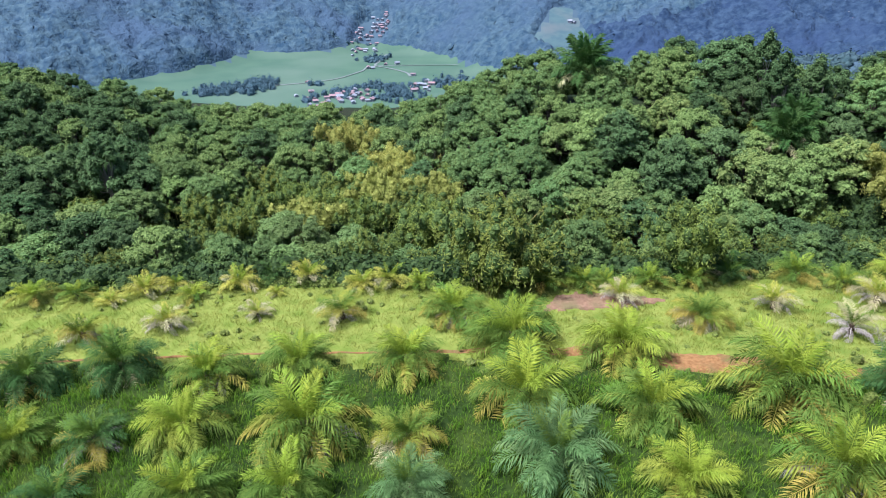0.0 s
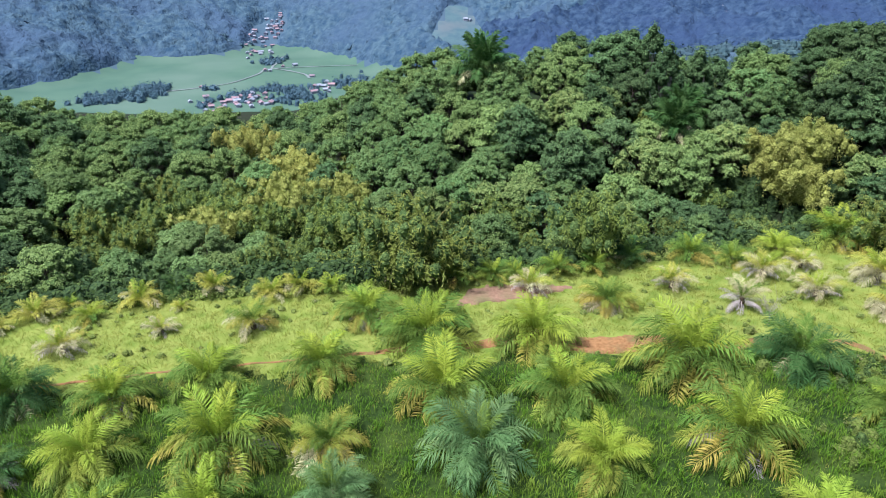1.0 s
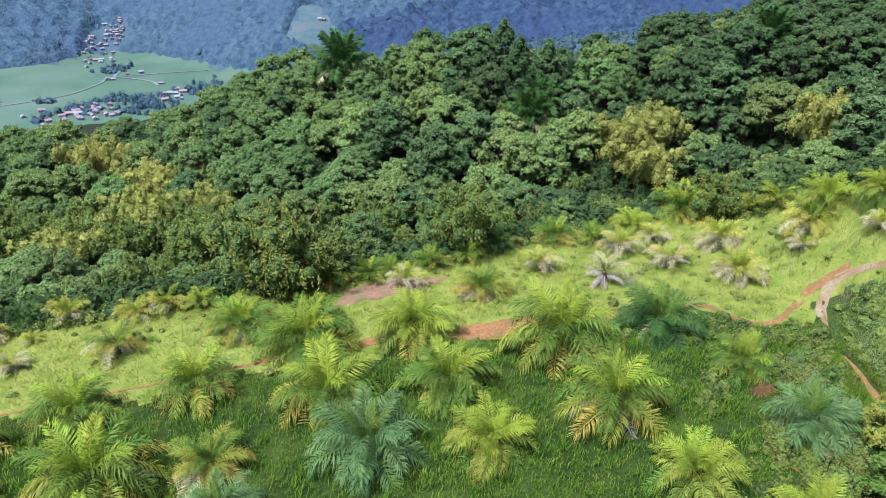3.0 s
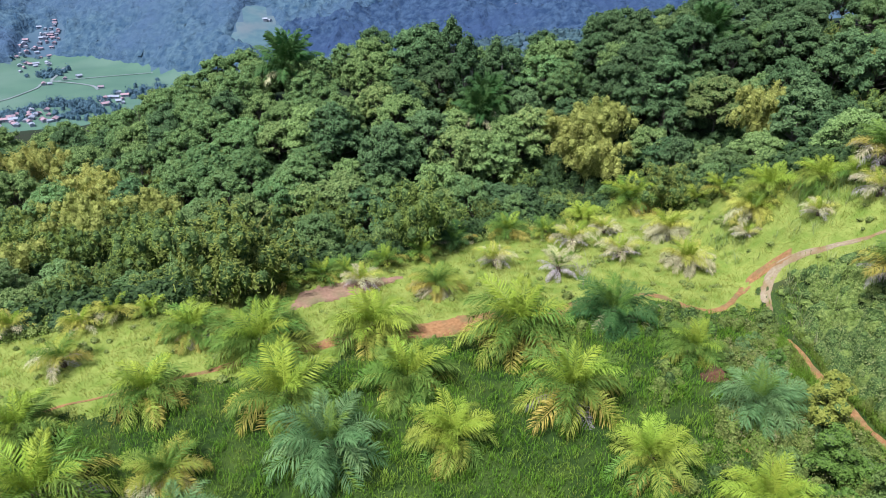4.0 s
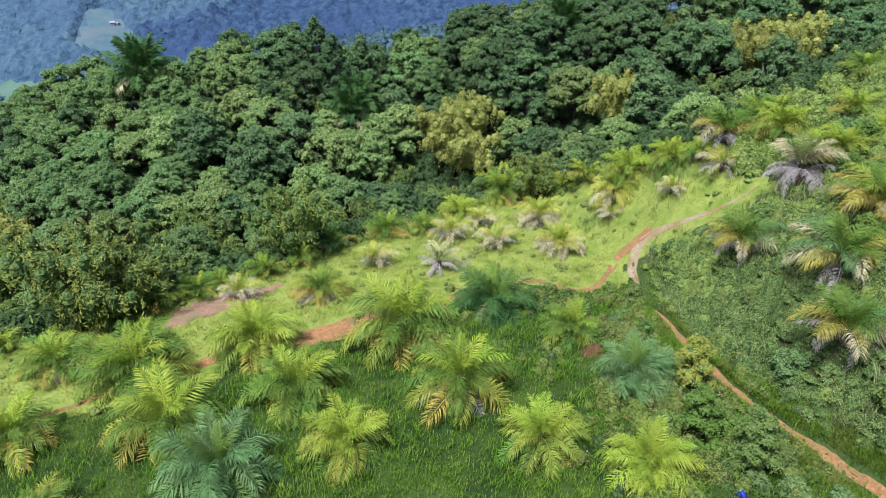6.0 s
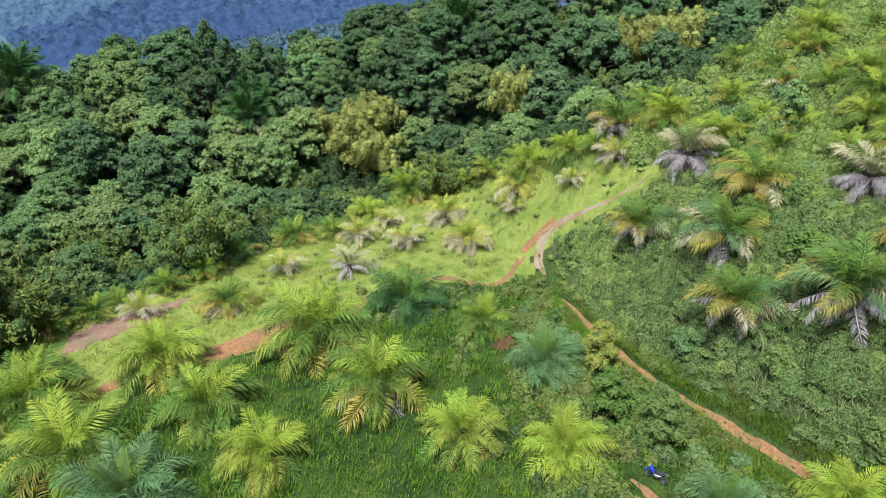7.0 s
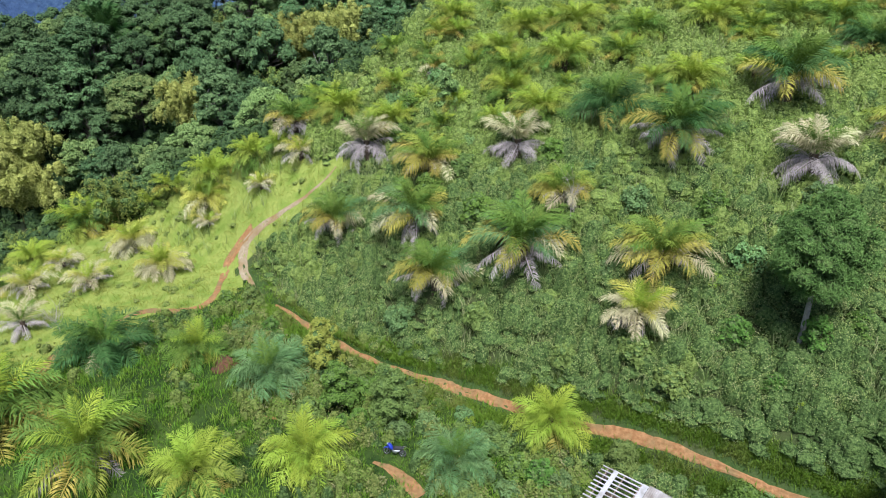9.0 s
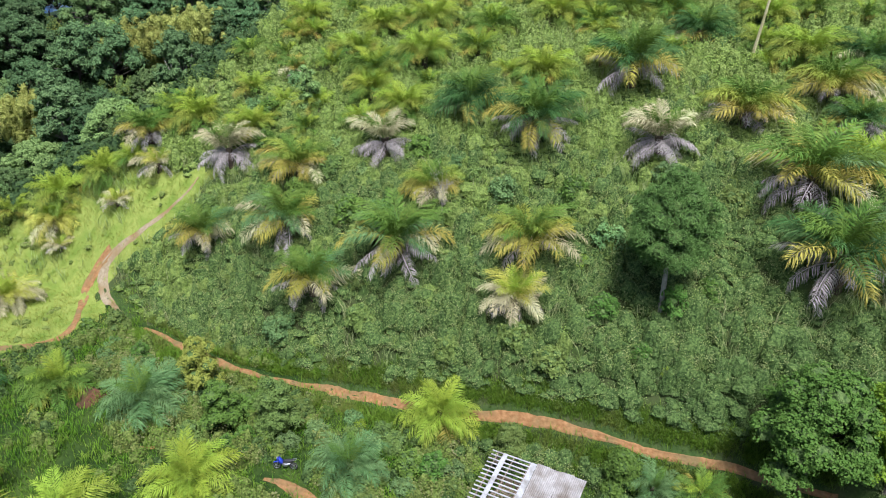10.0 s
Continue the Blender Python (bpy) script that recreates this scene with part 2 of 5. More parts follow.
def ripple(x, y, size):
    return np.sin(x / size + 1.7 * np.sin(y / size * 0.7)) * np.cos(y / size * 1.3 + 1.1 * np.sin(x / size * 0.9))


def grassy(x, y):
    """The open shoulder of the hill, past the gravel track."""
    u = slope_u(x, y)
    return (0.786 * x + 0.62 * y > 69.8 + 0.8 * ripple(x, y, 2.2) + 0.5 * ripple(y, x, 0.9)) & (u > -1.5) & (u < 13 + 2 * ripple(x, y, 4) + 1.2 * ripple(y, x, 1.3)) & (y > 31)


def upland(x, y):
    """The lighter, yellower grass of the knoll, from the terrace trail on."""
    line = np.interp(x, [-40, 0, 18, 33, 37, 44, 45.5, 50, 58], [50.6, 50.7, 49.5, 47.2, 47.8, 46.4, 42.8, 41.6, 43.0])
    return y > line - 0.6 + 0.9 * ripple(x, y, 2.5) + 0.5 * ripple(y, x, 0.8)



def cleared(x, y):
    """The wedge of cleared land high on the far slope."""
    r, az = np.hypot(x, y), np.degrees(np.arctan2(x, y))
    return np.abs(az - 9.5) < np.interp(r, [1385, 1410, 1560, 1570], [0.0, 2.4, 0.7, 0.0])


HAMLETS = ((-177, 1720, 34, 75), (-142, 1765, 22, 45), (-200, 1660, 16, 40))


def clear_of(x, y):
    """0 at the clearing's edge, 1 well inside the woods."""
    r, az = np.hypot(x, y), np.degrees(np.arctan2(x, y))
    side = (np.abs(az - 9.5) - np.interp(r, [1385, 1410, 1560, 1570], [0.0, 2.4, 0.7, 0.0])) / 0.6
    ends = np.maximum(1385 - r, r - 1570) / 14
    out = np.clip(np.maximum(side, ends), 0, 1)
    for a, b, w, d in HAMLETS:
        out = np.minimum(out, np.clip(((x - a) / w) ** 2 + ((y - b) / d) ** 2 - 0.7, 0.04, 1))
    return out


def build_ground():
    az = np.concatenate([np.arange(-48, 126, 0.6), np.arange(126, 312, 4.0)])
    rad = [4.0]
    while rad[-1] < 4700:
        rad.append(rad[-1] * (1.05 if rad[-1] < 22 else 1.018 if rad[-1] < 200 else 1.025))
    rad = np.array(rad)
    a, r = np.meshgrid(np.radians(az), rad)
    x, y = r * np.sin(a), r * np.cos(a)
    z = height(x, y) + 0.12 * ripple(x, y, 1.3)
    n, k = len(az), len(rad)
    verts = np.stack([x, y, z], -1).reshape(-1, 3)
    i, j = np.meshgrid(np.arange(k - 1), np.arange(n), indexing="ij")
    j2 = (j + 1) % n
    quads = np.stack([i * n + j, i * n + j2, (i + 1) * n + j2, (i + 1) * n + j], -1).reshape(-1, 4)
    centre = verts[quads].mean(1)
    cx, cy, cz = centre.T
    cr, ca = np.hypot(cx, cy), np.degrees(np.arctan2(cx, cy))
    edge, top = np.interp(ca, EDGE_AZ, EDGE_R), np.interp(ca, SKY_AZ, SKY_R)
    zone = np.zeros(len(quads), int)
    zone[upland(cx, cy) | grassy(cx, cy)] = 6
    zone[(slope_u(cx, cy) + 0.8 * ripple(cx, cy, 3) > 0.4) & ~grassy(cx, cy)] = 1
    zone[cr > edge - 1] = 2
    zone[(cr > top + 90)] = 4
    zone[(cr > 800) & (cz < -214 + 6 * ripple(cx, cy, 60))] = 3
    zone[cleared(cx, cy)] = 5
    faces = [tuple(q) for q in quads]
    verts = np.vstack([verts, [0, 0, float(height(0.0, 1.0))]])
    faces += [(len(verts) - 1, (q + 1) % n, q) for q in range(n)]
    zone = np.concatenate([zone, np.zeros(n, int)])
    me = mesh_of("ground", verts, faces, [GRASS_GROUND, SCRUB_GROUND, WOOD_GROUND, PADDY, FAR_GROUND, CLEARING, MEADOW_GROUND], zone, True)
    return tagged(new("ground", me), "grassy knoll, scrub hillside, wooded ridge, green valley and mountains", "ground", kind="structure")


build_ground()


def smooth_line(pts, step=0.5):
    p = np.array(pts, float)
    p = np.vstack([2 * p[0] - p[1], p, 2 * p[-1] - p[-2]])
    out = []
    for q in range(1, len(p) - 2):
        n = max(2, int(np.linalg.norm(p[q + 1] - p[q]) / step))
        for s in np.arange(n) / n:
            out.append(0.5 * (2 * p[q] + (p[q + 1] - p[q - 1]) * s + (2 * p[q - 1] - 5 * p[q] + 4 * p[q + 1] - p[q + 2]) * s ** 2
                              + (3 * p[q] - p[q - 1] - 3 * p[q + 1] + p[q + 2]) * s ** 3))
    return np.array(out + [p[-2]])


def ribbon(name, pts, wide, mat, label, seed, lift=0.14, across=7, sink=0.1):
    """A worn trail that lies on the ground, ragged at both sides and hollow in the middle."""
    rng = np.random.default_rng(seed)
    line = smooth_line(pts, 0.35)
    tang = np.gradient(line, axis=0)
    tang /= np.linalg.norm(tang, axis=1)[:, None] + 1e-9
    side = np.stack([tang[:, 1], -tang[:, 0]], -1)
    n = len(line)
    s = np.arange(n) * 0.35
    half = np.interp(s, np.linspace(0, s[-1], len(wide)), wide) / 2
    wob = np.convolve(rng.standard_normal(2 * n + 8), [0.4, 0.6, 0.6, 0.4], 'same')
    lo = half * (1 + 0.3 * np.sin(s / 1.9 + seed) + 0.12 * wob[:n])
    hi = half * (1 + 0.3 * np.sin(s / 2.3 + 2 * seed) + 0.12 * wob[-n:])
    f = np.linspace(-1, 1, across)
    off = np.where(f[None] < 0, f[None] * np.maximum(lo, 0.08)[:, None], f[None] * np.maximum(hi, 0.08)[:, None])
    xy = line[:, None] + side[:, None] * off[..., None]
    z = height(xy[..., 0], xy[..., 1]) + 0.12 * ripple(xy[..., 0], xy[..., 1], 1.3)
    z = z + lift * (1 - 0.9 * f[None] ** 8) - sink * (1 - f[None] ** 2) + 0.02 * rng.standard_normal(z.shape)
    verts = np.concatenate([xy, z[..., None]], -1).reshape(-1, 3)
    faces = [(i * across + j, i * across + j + 1, (i + 1) * across + j + 1, (i + 1) * across + j) for i in range(n - 1) for j in range(across - 1)]
    return tagged(new(name, mesh_of(name, verts, faces, [mat], None, True)), label, "trail", kind="structure")


# ---- oil palms ----
def frond_mesh(name, mat, arch, seed, leaflets=44, ragged=0.0, dry=False, broad=1.0):
    """One pinnate leaf, 3.4 m long: arched midrib and two combs of long leaflets that hang at the tips. It leaves the stem along +x."""
    rng = np.random.default_rng(seed)
    length, seg = 3.4, 6
    s = np.linspace(0, 1, 60)
    ang = -arch * s ** 1.35
    px = np.concatenate([[0], np.cumsum(np.cos((ang[1:] + ang[:-1]) / 2))]) * length / 59
    pz = np.concatenate([[0], np.cumsum(np.sin((ang[1:] + ang[:-1]) / 2))]) * length / 59
    bend = 0.35 * rng.standard_normal() * s ** 2
    at = lambda q: np.array([np.interp(q, s, px), np.interp(q, s, bend), np.interp(q, s, pz)])
    verts, faces = [], []
    for i in range(seg + 1):
        q = i / seg
        c, w = at(q), 0.05 * (1 - q) + 0.008
        verts += [c + [0, w, 0], c + [0, 0, w * 0.8], c + [0, -w, 0]]
        if i:
            b = 3 * (i - 1)
            faces += [(b + j, b + (j + 1) % 3, b + 3 + (j + 1) % 3, b + 3 + j) for j in range(3)]
    for k in range(leaflets):
        q = 0.16 + 0.84 * (k + 0.5) / leaflets
        t = at(min(q + 0.01, 1)) - at(q - 0.01)
        t /= np.linalg.norm(t)
        up = np.array([-t[2], 0, t[0]])
        size = 0.74 * (np.sin(np.pi * (0.14 + 0.74 * q)) ** 0.7) + 0.12
        for sgn in (1, -1):
            if rng.random() < ragged:
                continue
            lean = 0.28 + 0.72 * q ** 2 + 0.12 * rng.standard_normal()
            lift = (-0.35 if dry else (0.42, 0.0, -0.3)[k % 3]) + 0.16 * rng.standard_normal()
            d = t * np.sin(lean) + np.array([0, sgn, 0]) * np.cos(lean) * np.cos(lift) + up * np.cos(lean) * np.sin(lift)
            d /= np.linalg.norm(d)
            ln = size * (0.85 + 0.3 * rng.random()) * (0.72 if dry else 1.0)
            w = broad * (0.03 + 0.014 * rng.random()) * (0.6 if dry else 1.0)
            c = at(q)
            m = c + d * ln * 0.5 + up * 0.05
            n = c + d * ln * 0.8 - np.array([0, 0, 0.08 * ln])
            tip = c + d * ln - np.array([0, 0, (0.28 + 0.25 * rng.random() + 0.3 * ragged) * ln])
            b = len(verts)
            verts += [c, m + t * w, n + t * w * 0.7, tip, n - t * w * 0.7, m - t * w]
            faces += [(b, b + 1, b + 5), (b + 1, b + 2, b + 4, b + 5), (b + 2, b + 3, b + 4)]
    return mesh_of(name, verts, faces, [mat])


FRONDS = {}
ARCH = {"spear": 0.6, "rise": 1.15, "arch": 1.4, "droop": 1.0, "hang": 0.85}


def frond(shape, colour, v):
    key = (shape, colour, v)
    if key not in FRONDS:
        FRONDS[key] = frond_mesh("frond_" + shape + "_" + colour, FROND[colour], ARCH[shape], 17 * v + len(FRONDS), 48, 0.2 if colour == "dead" else 0.03, colour == "dead")
    return FRONDS[key]


# state: share of the crown's leaves from the spear outwards, by colour
STATES = {
    "g": (("lime", 0.2), ("green", 0.74), ("leaf", 0.93), ("yellow", 1.0)),
    "gy": (("lime", 0.24), ("green", 0.6), ("leaf", 0.78), ("yellow", 1.0)),
    "y": (("lime", 0.4), ("leaf", 0.7), ("green", 0.9), ("yellow", 1.0)),
    "l": (("lime", 0.75), ("leaf", 0.92), ("yellow", 1.0)),
    "o": (("lime", 0.25), ("lemon", 0.8), ("straw", 1.0)),
    "d": (("green", 0.2), ("dark", 0.86), ("yellow", 0.92), ("straw", 1.0)),
    "b": (("green", 0.1), ("blue", 0.9), ("green", 1.0)),
    "gd": (("lime", 0.22), ("green", 0.52), ("leaf", 0.7), ("yellow", 0.86), ("dead", 1.0)),
    "gw": (("green", 0.36), ("blue", 0.48), ("yellow", 0.62), ("straw", 0.76), ("dead", 1.0)),
    "yw": (("green", 0.24), ("leaf", 0.42), ("yellow", 0.7), ("straw", 0.82), ("dead", 1.0)),
    "dw": (("green", 0.25), ("dark", 0.62), ("yellow", 0.7), ("dead", 1.0)),
    "w": (("lime", 0.18), ("lemon", 0.45), ("straw", 0.82), ("dead", 1.0)),
    "p": (("green", 0.16), ("straw", 0.4), ("dead", 1.0)),
}
PALM_LABEL = {
    "g": "young oil palm with full green arching fronds, standing in grass",
    "gy": "oil palm with green crown and yellowing lower fronds in grass",
    "y": "young oil palm with bright lime-green fronds growing in grass",
    "l": "young oil palm with glossy bright yellow-green fronds",
    "o": "small stunted oil palm with bright yellow fronds in grass",
    "d": "dark green oil palm with dense drooping fronds",
    "b": "blue-green oil palm with broad feathery fronds",
    "gd": "large green oil palm with a few dead grey lower fronds",
    "gw": "oil palm with green heart and a skirt of dead grey fronds",
    "yw": "oil palm with yellow fronds over withered grey ones",
    "dw": "dark oil palm over a hanging skirt of dead grey fronds",
    "w": "small withered oil palm with pale straw and grey fronds",
    "p": "mostly dead oil palm with pale grey drooping fronds",
}


def stem_mesh(v):
    rng = np.random.default_rng(90 + v)
    verts, faces, n, rings = [], [], 9, 8
    for i in range(rings + 1):
        q = i / rings
        for j in range(n):
            a = 2 * math.pi * (j + 0.5 * (i % 2)) / n
            r = (0.36 - 0.1 * q) * (1 + 0.16 * rng.standard_normal() * (0.3 + q))
            verts.append((r * math.cos(a), r * math.sin(a), -0.5 + 1.75 * q))
    for i in range(rings):
        faces += [(i * n + j, i * n + (j + 1) % n, (i + 1) * n + (j + 1) % n, (i + 1) * n + j) for j in range(n)]
    faces.append(tuple(rings * n + j for j in range(n)))
    return mesh_of("stem", verts, faces, [FIBRE])


STEMS = [stem_mesh(v) for v in range(2)]


def build_palm(state, v, small=False, hill=False):
    """An oil palm 3.2 m in crown radius: a short stem and a whorl of leaves, the young ones upright, the old ones hanging."""
    rng = random.Random(40 * v + len(state) * 7 + ord(state[0]))
    top = new("oil_palm")
    tall = (1.3 if state in ("dw", "p") else 1.0) * (1.2 if hill else 1.0)
    part("stem", STEMS[v % 2], top, "", Matrix.Diagonal((1, 1, 0.9 * tall, 1)))
    count = 21 if small else 39 + v % 3
    for k in range(count):
        q = (k + 0.5) / count
        mixed = min(max(q + (rng.uniform(-0.1, 0.1) if q > 0.3 else 0.0), 0.0), 1.0)
        colour = next(c for c, lim in STATES[state] if mixed <= lim)
        shape = "spear" if q < 0.12 else "rise" if q < 0.42 else "arch" if q < 0.78 else "droop"
        rise = (82 - (72 if hill else 96) * q if not small else 82 - 64 * q) + rng.uniform(-9, 9)
        if q < 0.12:
            rise = rng.uniform(66, 86)
        if colour == "dead":
            rise, shape = rng.uniform(-10, 34) if hill or small else rng.uniform(-34, 12), "hang" if rng.random() < 0.4 else "arch"
        size = (0.66 if q < 0.12 else 0.82 + 0.18 * min(q * 1.6, 1)) * rng.uniform(0.88, 1.08) * (0.82 if colour == "dead" else 1.0)
        turn = k * 137.5 + rng.uniform(-16, 16)
        m = pose(0, 0, tall * (0.85 if colour == "dead" else 1.1 - 0.25 * q), 0, 0, turn) @ pose(0.14, 0, 0, rng.uniform(-30, 30), -rise, 0) @ Matrix.Scale(size, 4)
        part("frond", frond(shape, colour, k % 2), top, "", m)
    return tagged(top, PALM_LABEL[state], "oil palm", "oil palms of the plantation")


PALMS = {}


def laid(ob, m):
    c = copy_thing(ob, m)
    c.matrix_basis = m
    return c


def plant_palm(x, y, radius, state, seed):
    rng = random.Random(seed)
    small = radius < 2.75
    v = rng.randrange(3 if state in "g y gw w d".split() else 2)
    s = radius / 3.15
    z = float(height(x, y)) - 0.1
    m = pose(x, y, z, rng.uniform(-5, 5), rng.uniform(-5, 5), rng.uniform(0, 360)) @ Matrix.Diagonal((s, s, s * rng.uniform(0.98, 1.15), 1))
    hill = float(slope_u(x, y)) > 2 and not (float(grassy(x, y)) > 0)
    key = (state, v, small, hill)
    if key in PALMS:
        return laid(PALMS[key], m)
    PALMS[key] = build_palm(state, v, small, hill)
    PALMS[key].matrix_basis = m
    return PALMS[key]


# ---- trees ----
def leaf_quads(c, n, size, rng, slim=0.5, flat=0.5):
    """Folded leaf sprays at c, facing about n: arrays of four corners each."""
    k = len(c)
    n = n + flat * rng.standard_normal((k, 3))
    n /= np.linalg.norm(n, axis=1)[:, None] + 1e-9
    t = np.cross(n, rng.standard_normal((k, 3)))
    t /= np.linalg.norm(t, axis=1)[:, None] + 1e-9
    b = np.cross(n, t)
    s = (size * (0.65 + 0.7 * rng.random(k)))[:, None]
    return np.stack([c - t * s, c + b * s * slim + n * s * 0.16, c + t * s - n * s * 0.15, c - b * s * slim + n * s * 0.16], 1)


def leaf_tris(c, n, size, rng, slim=0.6, flat=0.5):
    """Small single leaves: arrays of three corners each."""
    q = leaf_quads(c, n, size, rng, slim, flat)
    return np.stack([q[:, 0], q[:, 1], 0.5 * (q[:, 2] + q[:, 3])], 1)


def sphere_dirs(k, rng):
    d = rng.standard_normal((k, 3))
    return d / np.linalg.norm(d, axis=1)[:, None]


def blob(centre, radii, rng, rings=5, n=8):
    verts, faces = [], []
    for i in range(rings + 1):
        th = math.pi * i / rings
        for j in range(n):
            a = 2 * math.pi * (j + 0.5 * (i % 2)) / n
            f = 0.78 + 0.4 * rng.random()
            verts.append(np.array(centre) + np.array(radii) * f * [math.sin(th) * math.cos(a), math.sin(th) * math.sin(a), math.cos(th)])
    for i in range(rings):
        faces += [(i * n + j, (i + 1) * n + j, (i + 1) * n + (j + 1) % n, i * n + (j + 1) % n) for j in range(n)]
    return verts, faces


def crown_mesh(name, lobes, mat, count, size, rng, slim=0.5, flat=0.45, core=0.76, tuft=16, inner="green", hang=0.0):
    """A crown of leaf sprays over uneven lobes (centre, radii), each spray a small dome of leaves, round a leafy inside
    coloured darker for shade.
    """
    verts, faces, index = [], [], []
    area = np.array([l[1][0] * l[1][1] + l[1][0] * l[1][2] for l in lobes])
    leaves = []
    for (c, rad), a in zip(lobes, area / area.sum()):
        m = max(int(count * a / tuft), 3)
        d = sphere_dirs(m, rng)
        d[:, 2] = np.where(d[:, 2] < -0.35, -d[:, 2] * 0.6, d[:, 2])
        hub = np.array(c) + d * np.array(rad) * (1.26 - 0.42 * rng.random(m))[:, None]
        axis = d + [0, 0, 0.55]
        axis /= np.linalg.norm(axis, axis=1)[:, None]
        hub, axis = np.repeat(hub, tuft, 0), np.repeat(axis, tuft, 0)
        off = rng.standard_normal((m * tuft, 3)) * size * 1.6
        along = (off * axis).sum(1)[:, None]
        off = off - axis * along * 0.7
        reach = (off ** 2).sum(1)[:, None]
        pos = hub + off - axis * reach / (size * 7.0) - np.array([0, 0, hang]) * rng.random((m * tuft, 1)) ** 2
        leaves.append(leaf_quads(pos, axis + off / (size * 4.0), size, rng, slim, flat))
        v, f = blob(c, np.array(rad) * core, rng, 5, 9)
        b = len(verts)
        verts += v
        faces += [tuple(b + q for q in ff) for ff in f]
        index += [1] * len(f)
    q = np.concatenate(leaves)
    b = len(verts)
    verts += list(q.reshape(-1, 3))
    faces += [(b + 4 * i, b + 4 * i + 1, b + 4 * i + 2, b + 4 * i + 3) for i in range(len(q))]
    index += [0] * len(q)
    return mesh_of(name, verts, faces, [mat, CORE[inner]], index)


def limb(verts, faces, a, b, r0, r1, n=6, seg=4, sway=0.25, rng=None):
    a, b = np.array(a, float), np.array(b, float)
    d = b - a
    side = np.cross(d, [0.3, 0.2, 1])
    side /= np.linalg.norm(side) + 1e-9
    other = np.cross(d, side)
    other /= np.linalg.norm(other) + 1e-9
    base = len(verts)
    off = (rng.standard_normal(2) if rng is not None else np.zeros(2)) * sway
    for i in range(seg + 1):
        q = i / seg
        c = a + d * q + (side * off[0] + other * off[1]) * math.sin(math.pi * q)
        r = r0 + (r1 - r0) * q
        for j in range(n):
            w = 2 * math.pi * j / n
            verts.append(c + (side * math.cos(w) + other * math.sin(w)) * r)
    for i in range(seg):
        faces += [(base + i * n + j, base + i * n + (j + 1) % n, base + (i + 1) * n + (j + 1) % n, base + (i + 1) * n + j) for j in range(n)]


def culm_mesh(line, r):
    """One tapering hollow stem along a bent line."""
    n, verts = 5, []
    for i, c in enumerate(line):
        w = r * (1 - 0.75 * i / len(line))
        verts += [(c[0] + w * math.cos(2 * math.pi * j / n), c[1] + w * math.sin(2 * math.pi * j / n), c[2]) for j in range(n)]
    faces = [(i * n + j, i * n + (j + 1) % n, (i + 1) * n + (j + 1) % n, (i + 1) * n + j) for i in range(len(line) - 1) for j in range(n)]
    return mesh_of("culm", verts, faces, [CULM], None, True)


def build_broadleaf(name, label, mat, seed, tall, wide, lobes=9, leaves=1500, size=0.3, bark=BARK, slim=0.75, flatness=0.85, inner="green", lobe=(0.1, 0.25)):
    rng = np.random.default_rng(seed)
    top = new(name)
    tv, tf, ls = [], [], []
    fork = tall * 0.36
    limb(tv, tf, (0, 0, -1), (0.2 * rng.standard_normal(), 0.2 * rng.standard_normal(), fork), 0.022 * tall, 0.014 * tall, 7, 5, 0.2, rng)
    for i in range(lobes):
        a = i * 2.4 + rng.uniform(-0.4, 0.4)
        q = (i + 0.5) / lobes
        out = wide * math.sqrt(max(1 - q ** 1.6, 0.0)) * rng.uniform(0.5, 0.95)
        c = (out * math.cos(a), out * math.sin(a), tall * (0.36 + 0.54 * q) + rng.uniform(-0.7, 0.7))
        r = wide * rng.uniform(*lobe)
        ls.append((c, (r, r, r * flatness * rng.uniform(0.8, 1.2))))
        limb(tv, tf, (0, 0, fork * rng.uniform(0.75, 1)), (c[0], c[1], c[2] - 0.2 * r), 0.009 * tall, 0.003 * tall, 5, 3, 0.4, rng)
    part("trunk", mesh_of("trunk", tv, tf, [bark], None, True), top)
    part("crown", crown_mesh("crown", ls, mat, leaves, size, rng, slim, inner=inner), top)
    return tagged(top, label, "tree")


def build_bamboo(label, mat, seed, tall, wide, culms=30, leaves=8000, inner="gold"):
    """A clump of arching culms, each hung with feathery drooping plumes."""
    rng = np.random.default_rng(seed)
    top = new("bamboo_clump")
    ls = []
    for i in range(culms):
        a = 2.4 * i + rng.uniform(-0.3, 0.3)
        lean = wide * rng.uniform(0.1, 1.0)
        h = tall * rng.uniform(0.62, 1.0) * (1 - 0.3 * (lean / wide) ** 2)
        foot = np.array([0.7 * rng.standard_normal(), 0.7 * rng.standard_normal(), -0.5])
        s = np.linspace(0, 1, 7)
        line = foot + np.stack([math.cos(a) * lean * s ** 2.2, math.sin(a) * lean * s ** 2.2, h * (s - 0.16 * s ** 5)], -1)
        if i < 8:
            part("culm", culm_mesh(line, 0.06), top)
        for q in (0.5, 0.72, 0.94):
            c = [np.interp(q + 0.06 * rng.standard_normal(), s, line[:, m]) for m in range(3)]
            r = wide * rng.uniform(0.12, 0.22) * (1.2 - 0.4 * q)
            ls.append((c, (r, r, r * rng.uniform(1.1, 1.8))))
    part("foliage", crown_mesh("foliage", ls, mat, leaves, 0.15, rng, 0.3, 0.6, 0.62, 16, inner, 1.0), top)
    return tagged(top, label, "bamboo", "bamboo clumps")


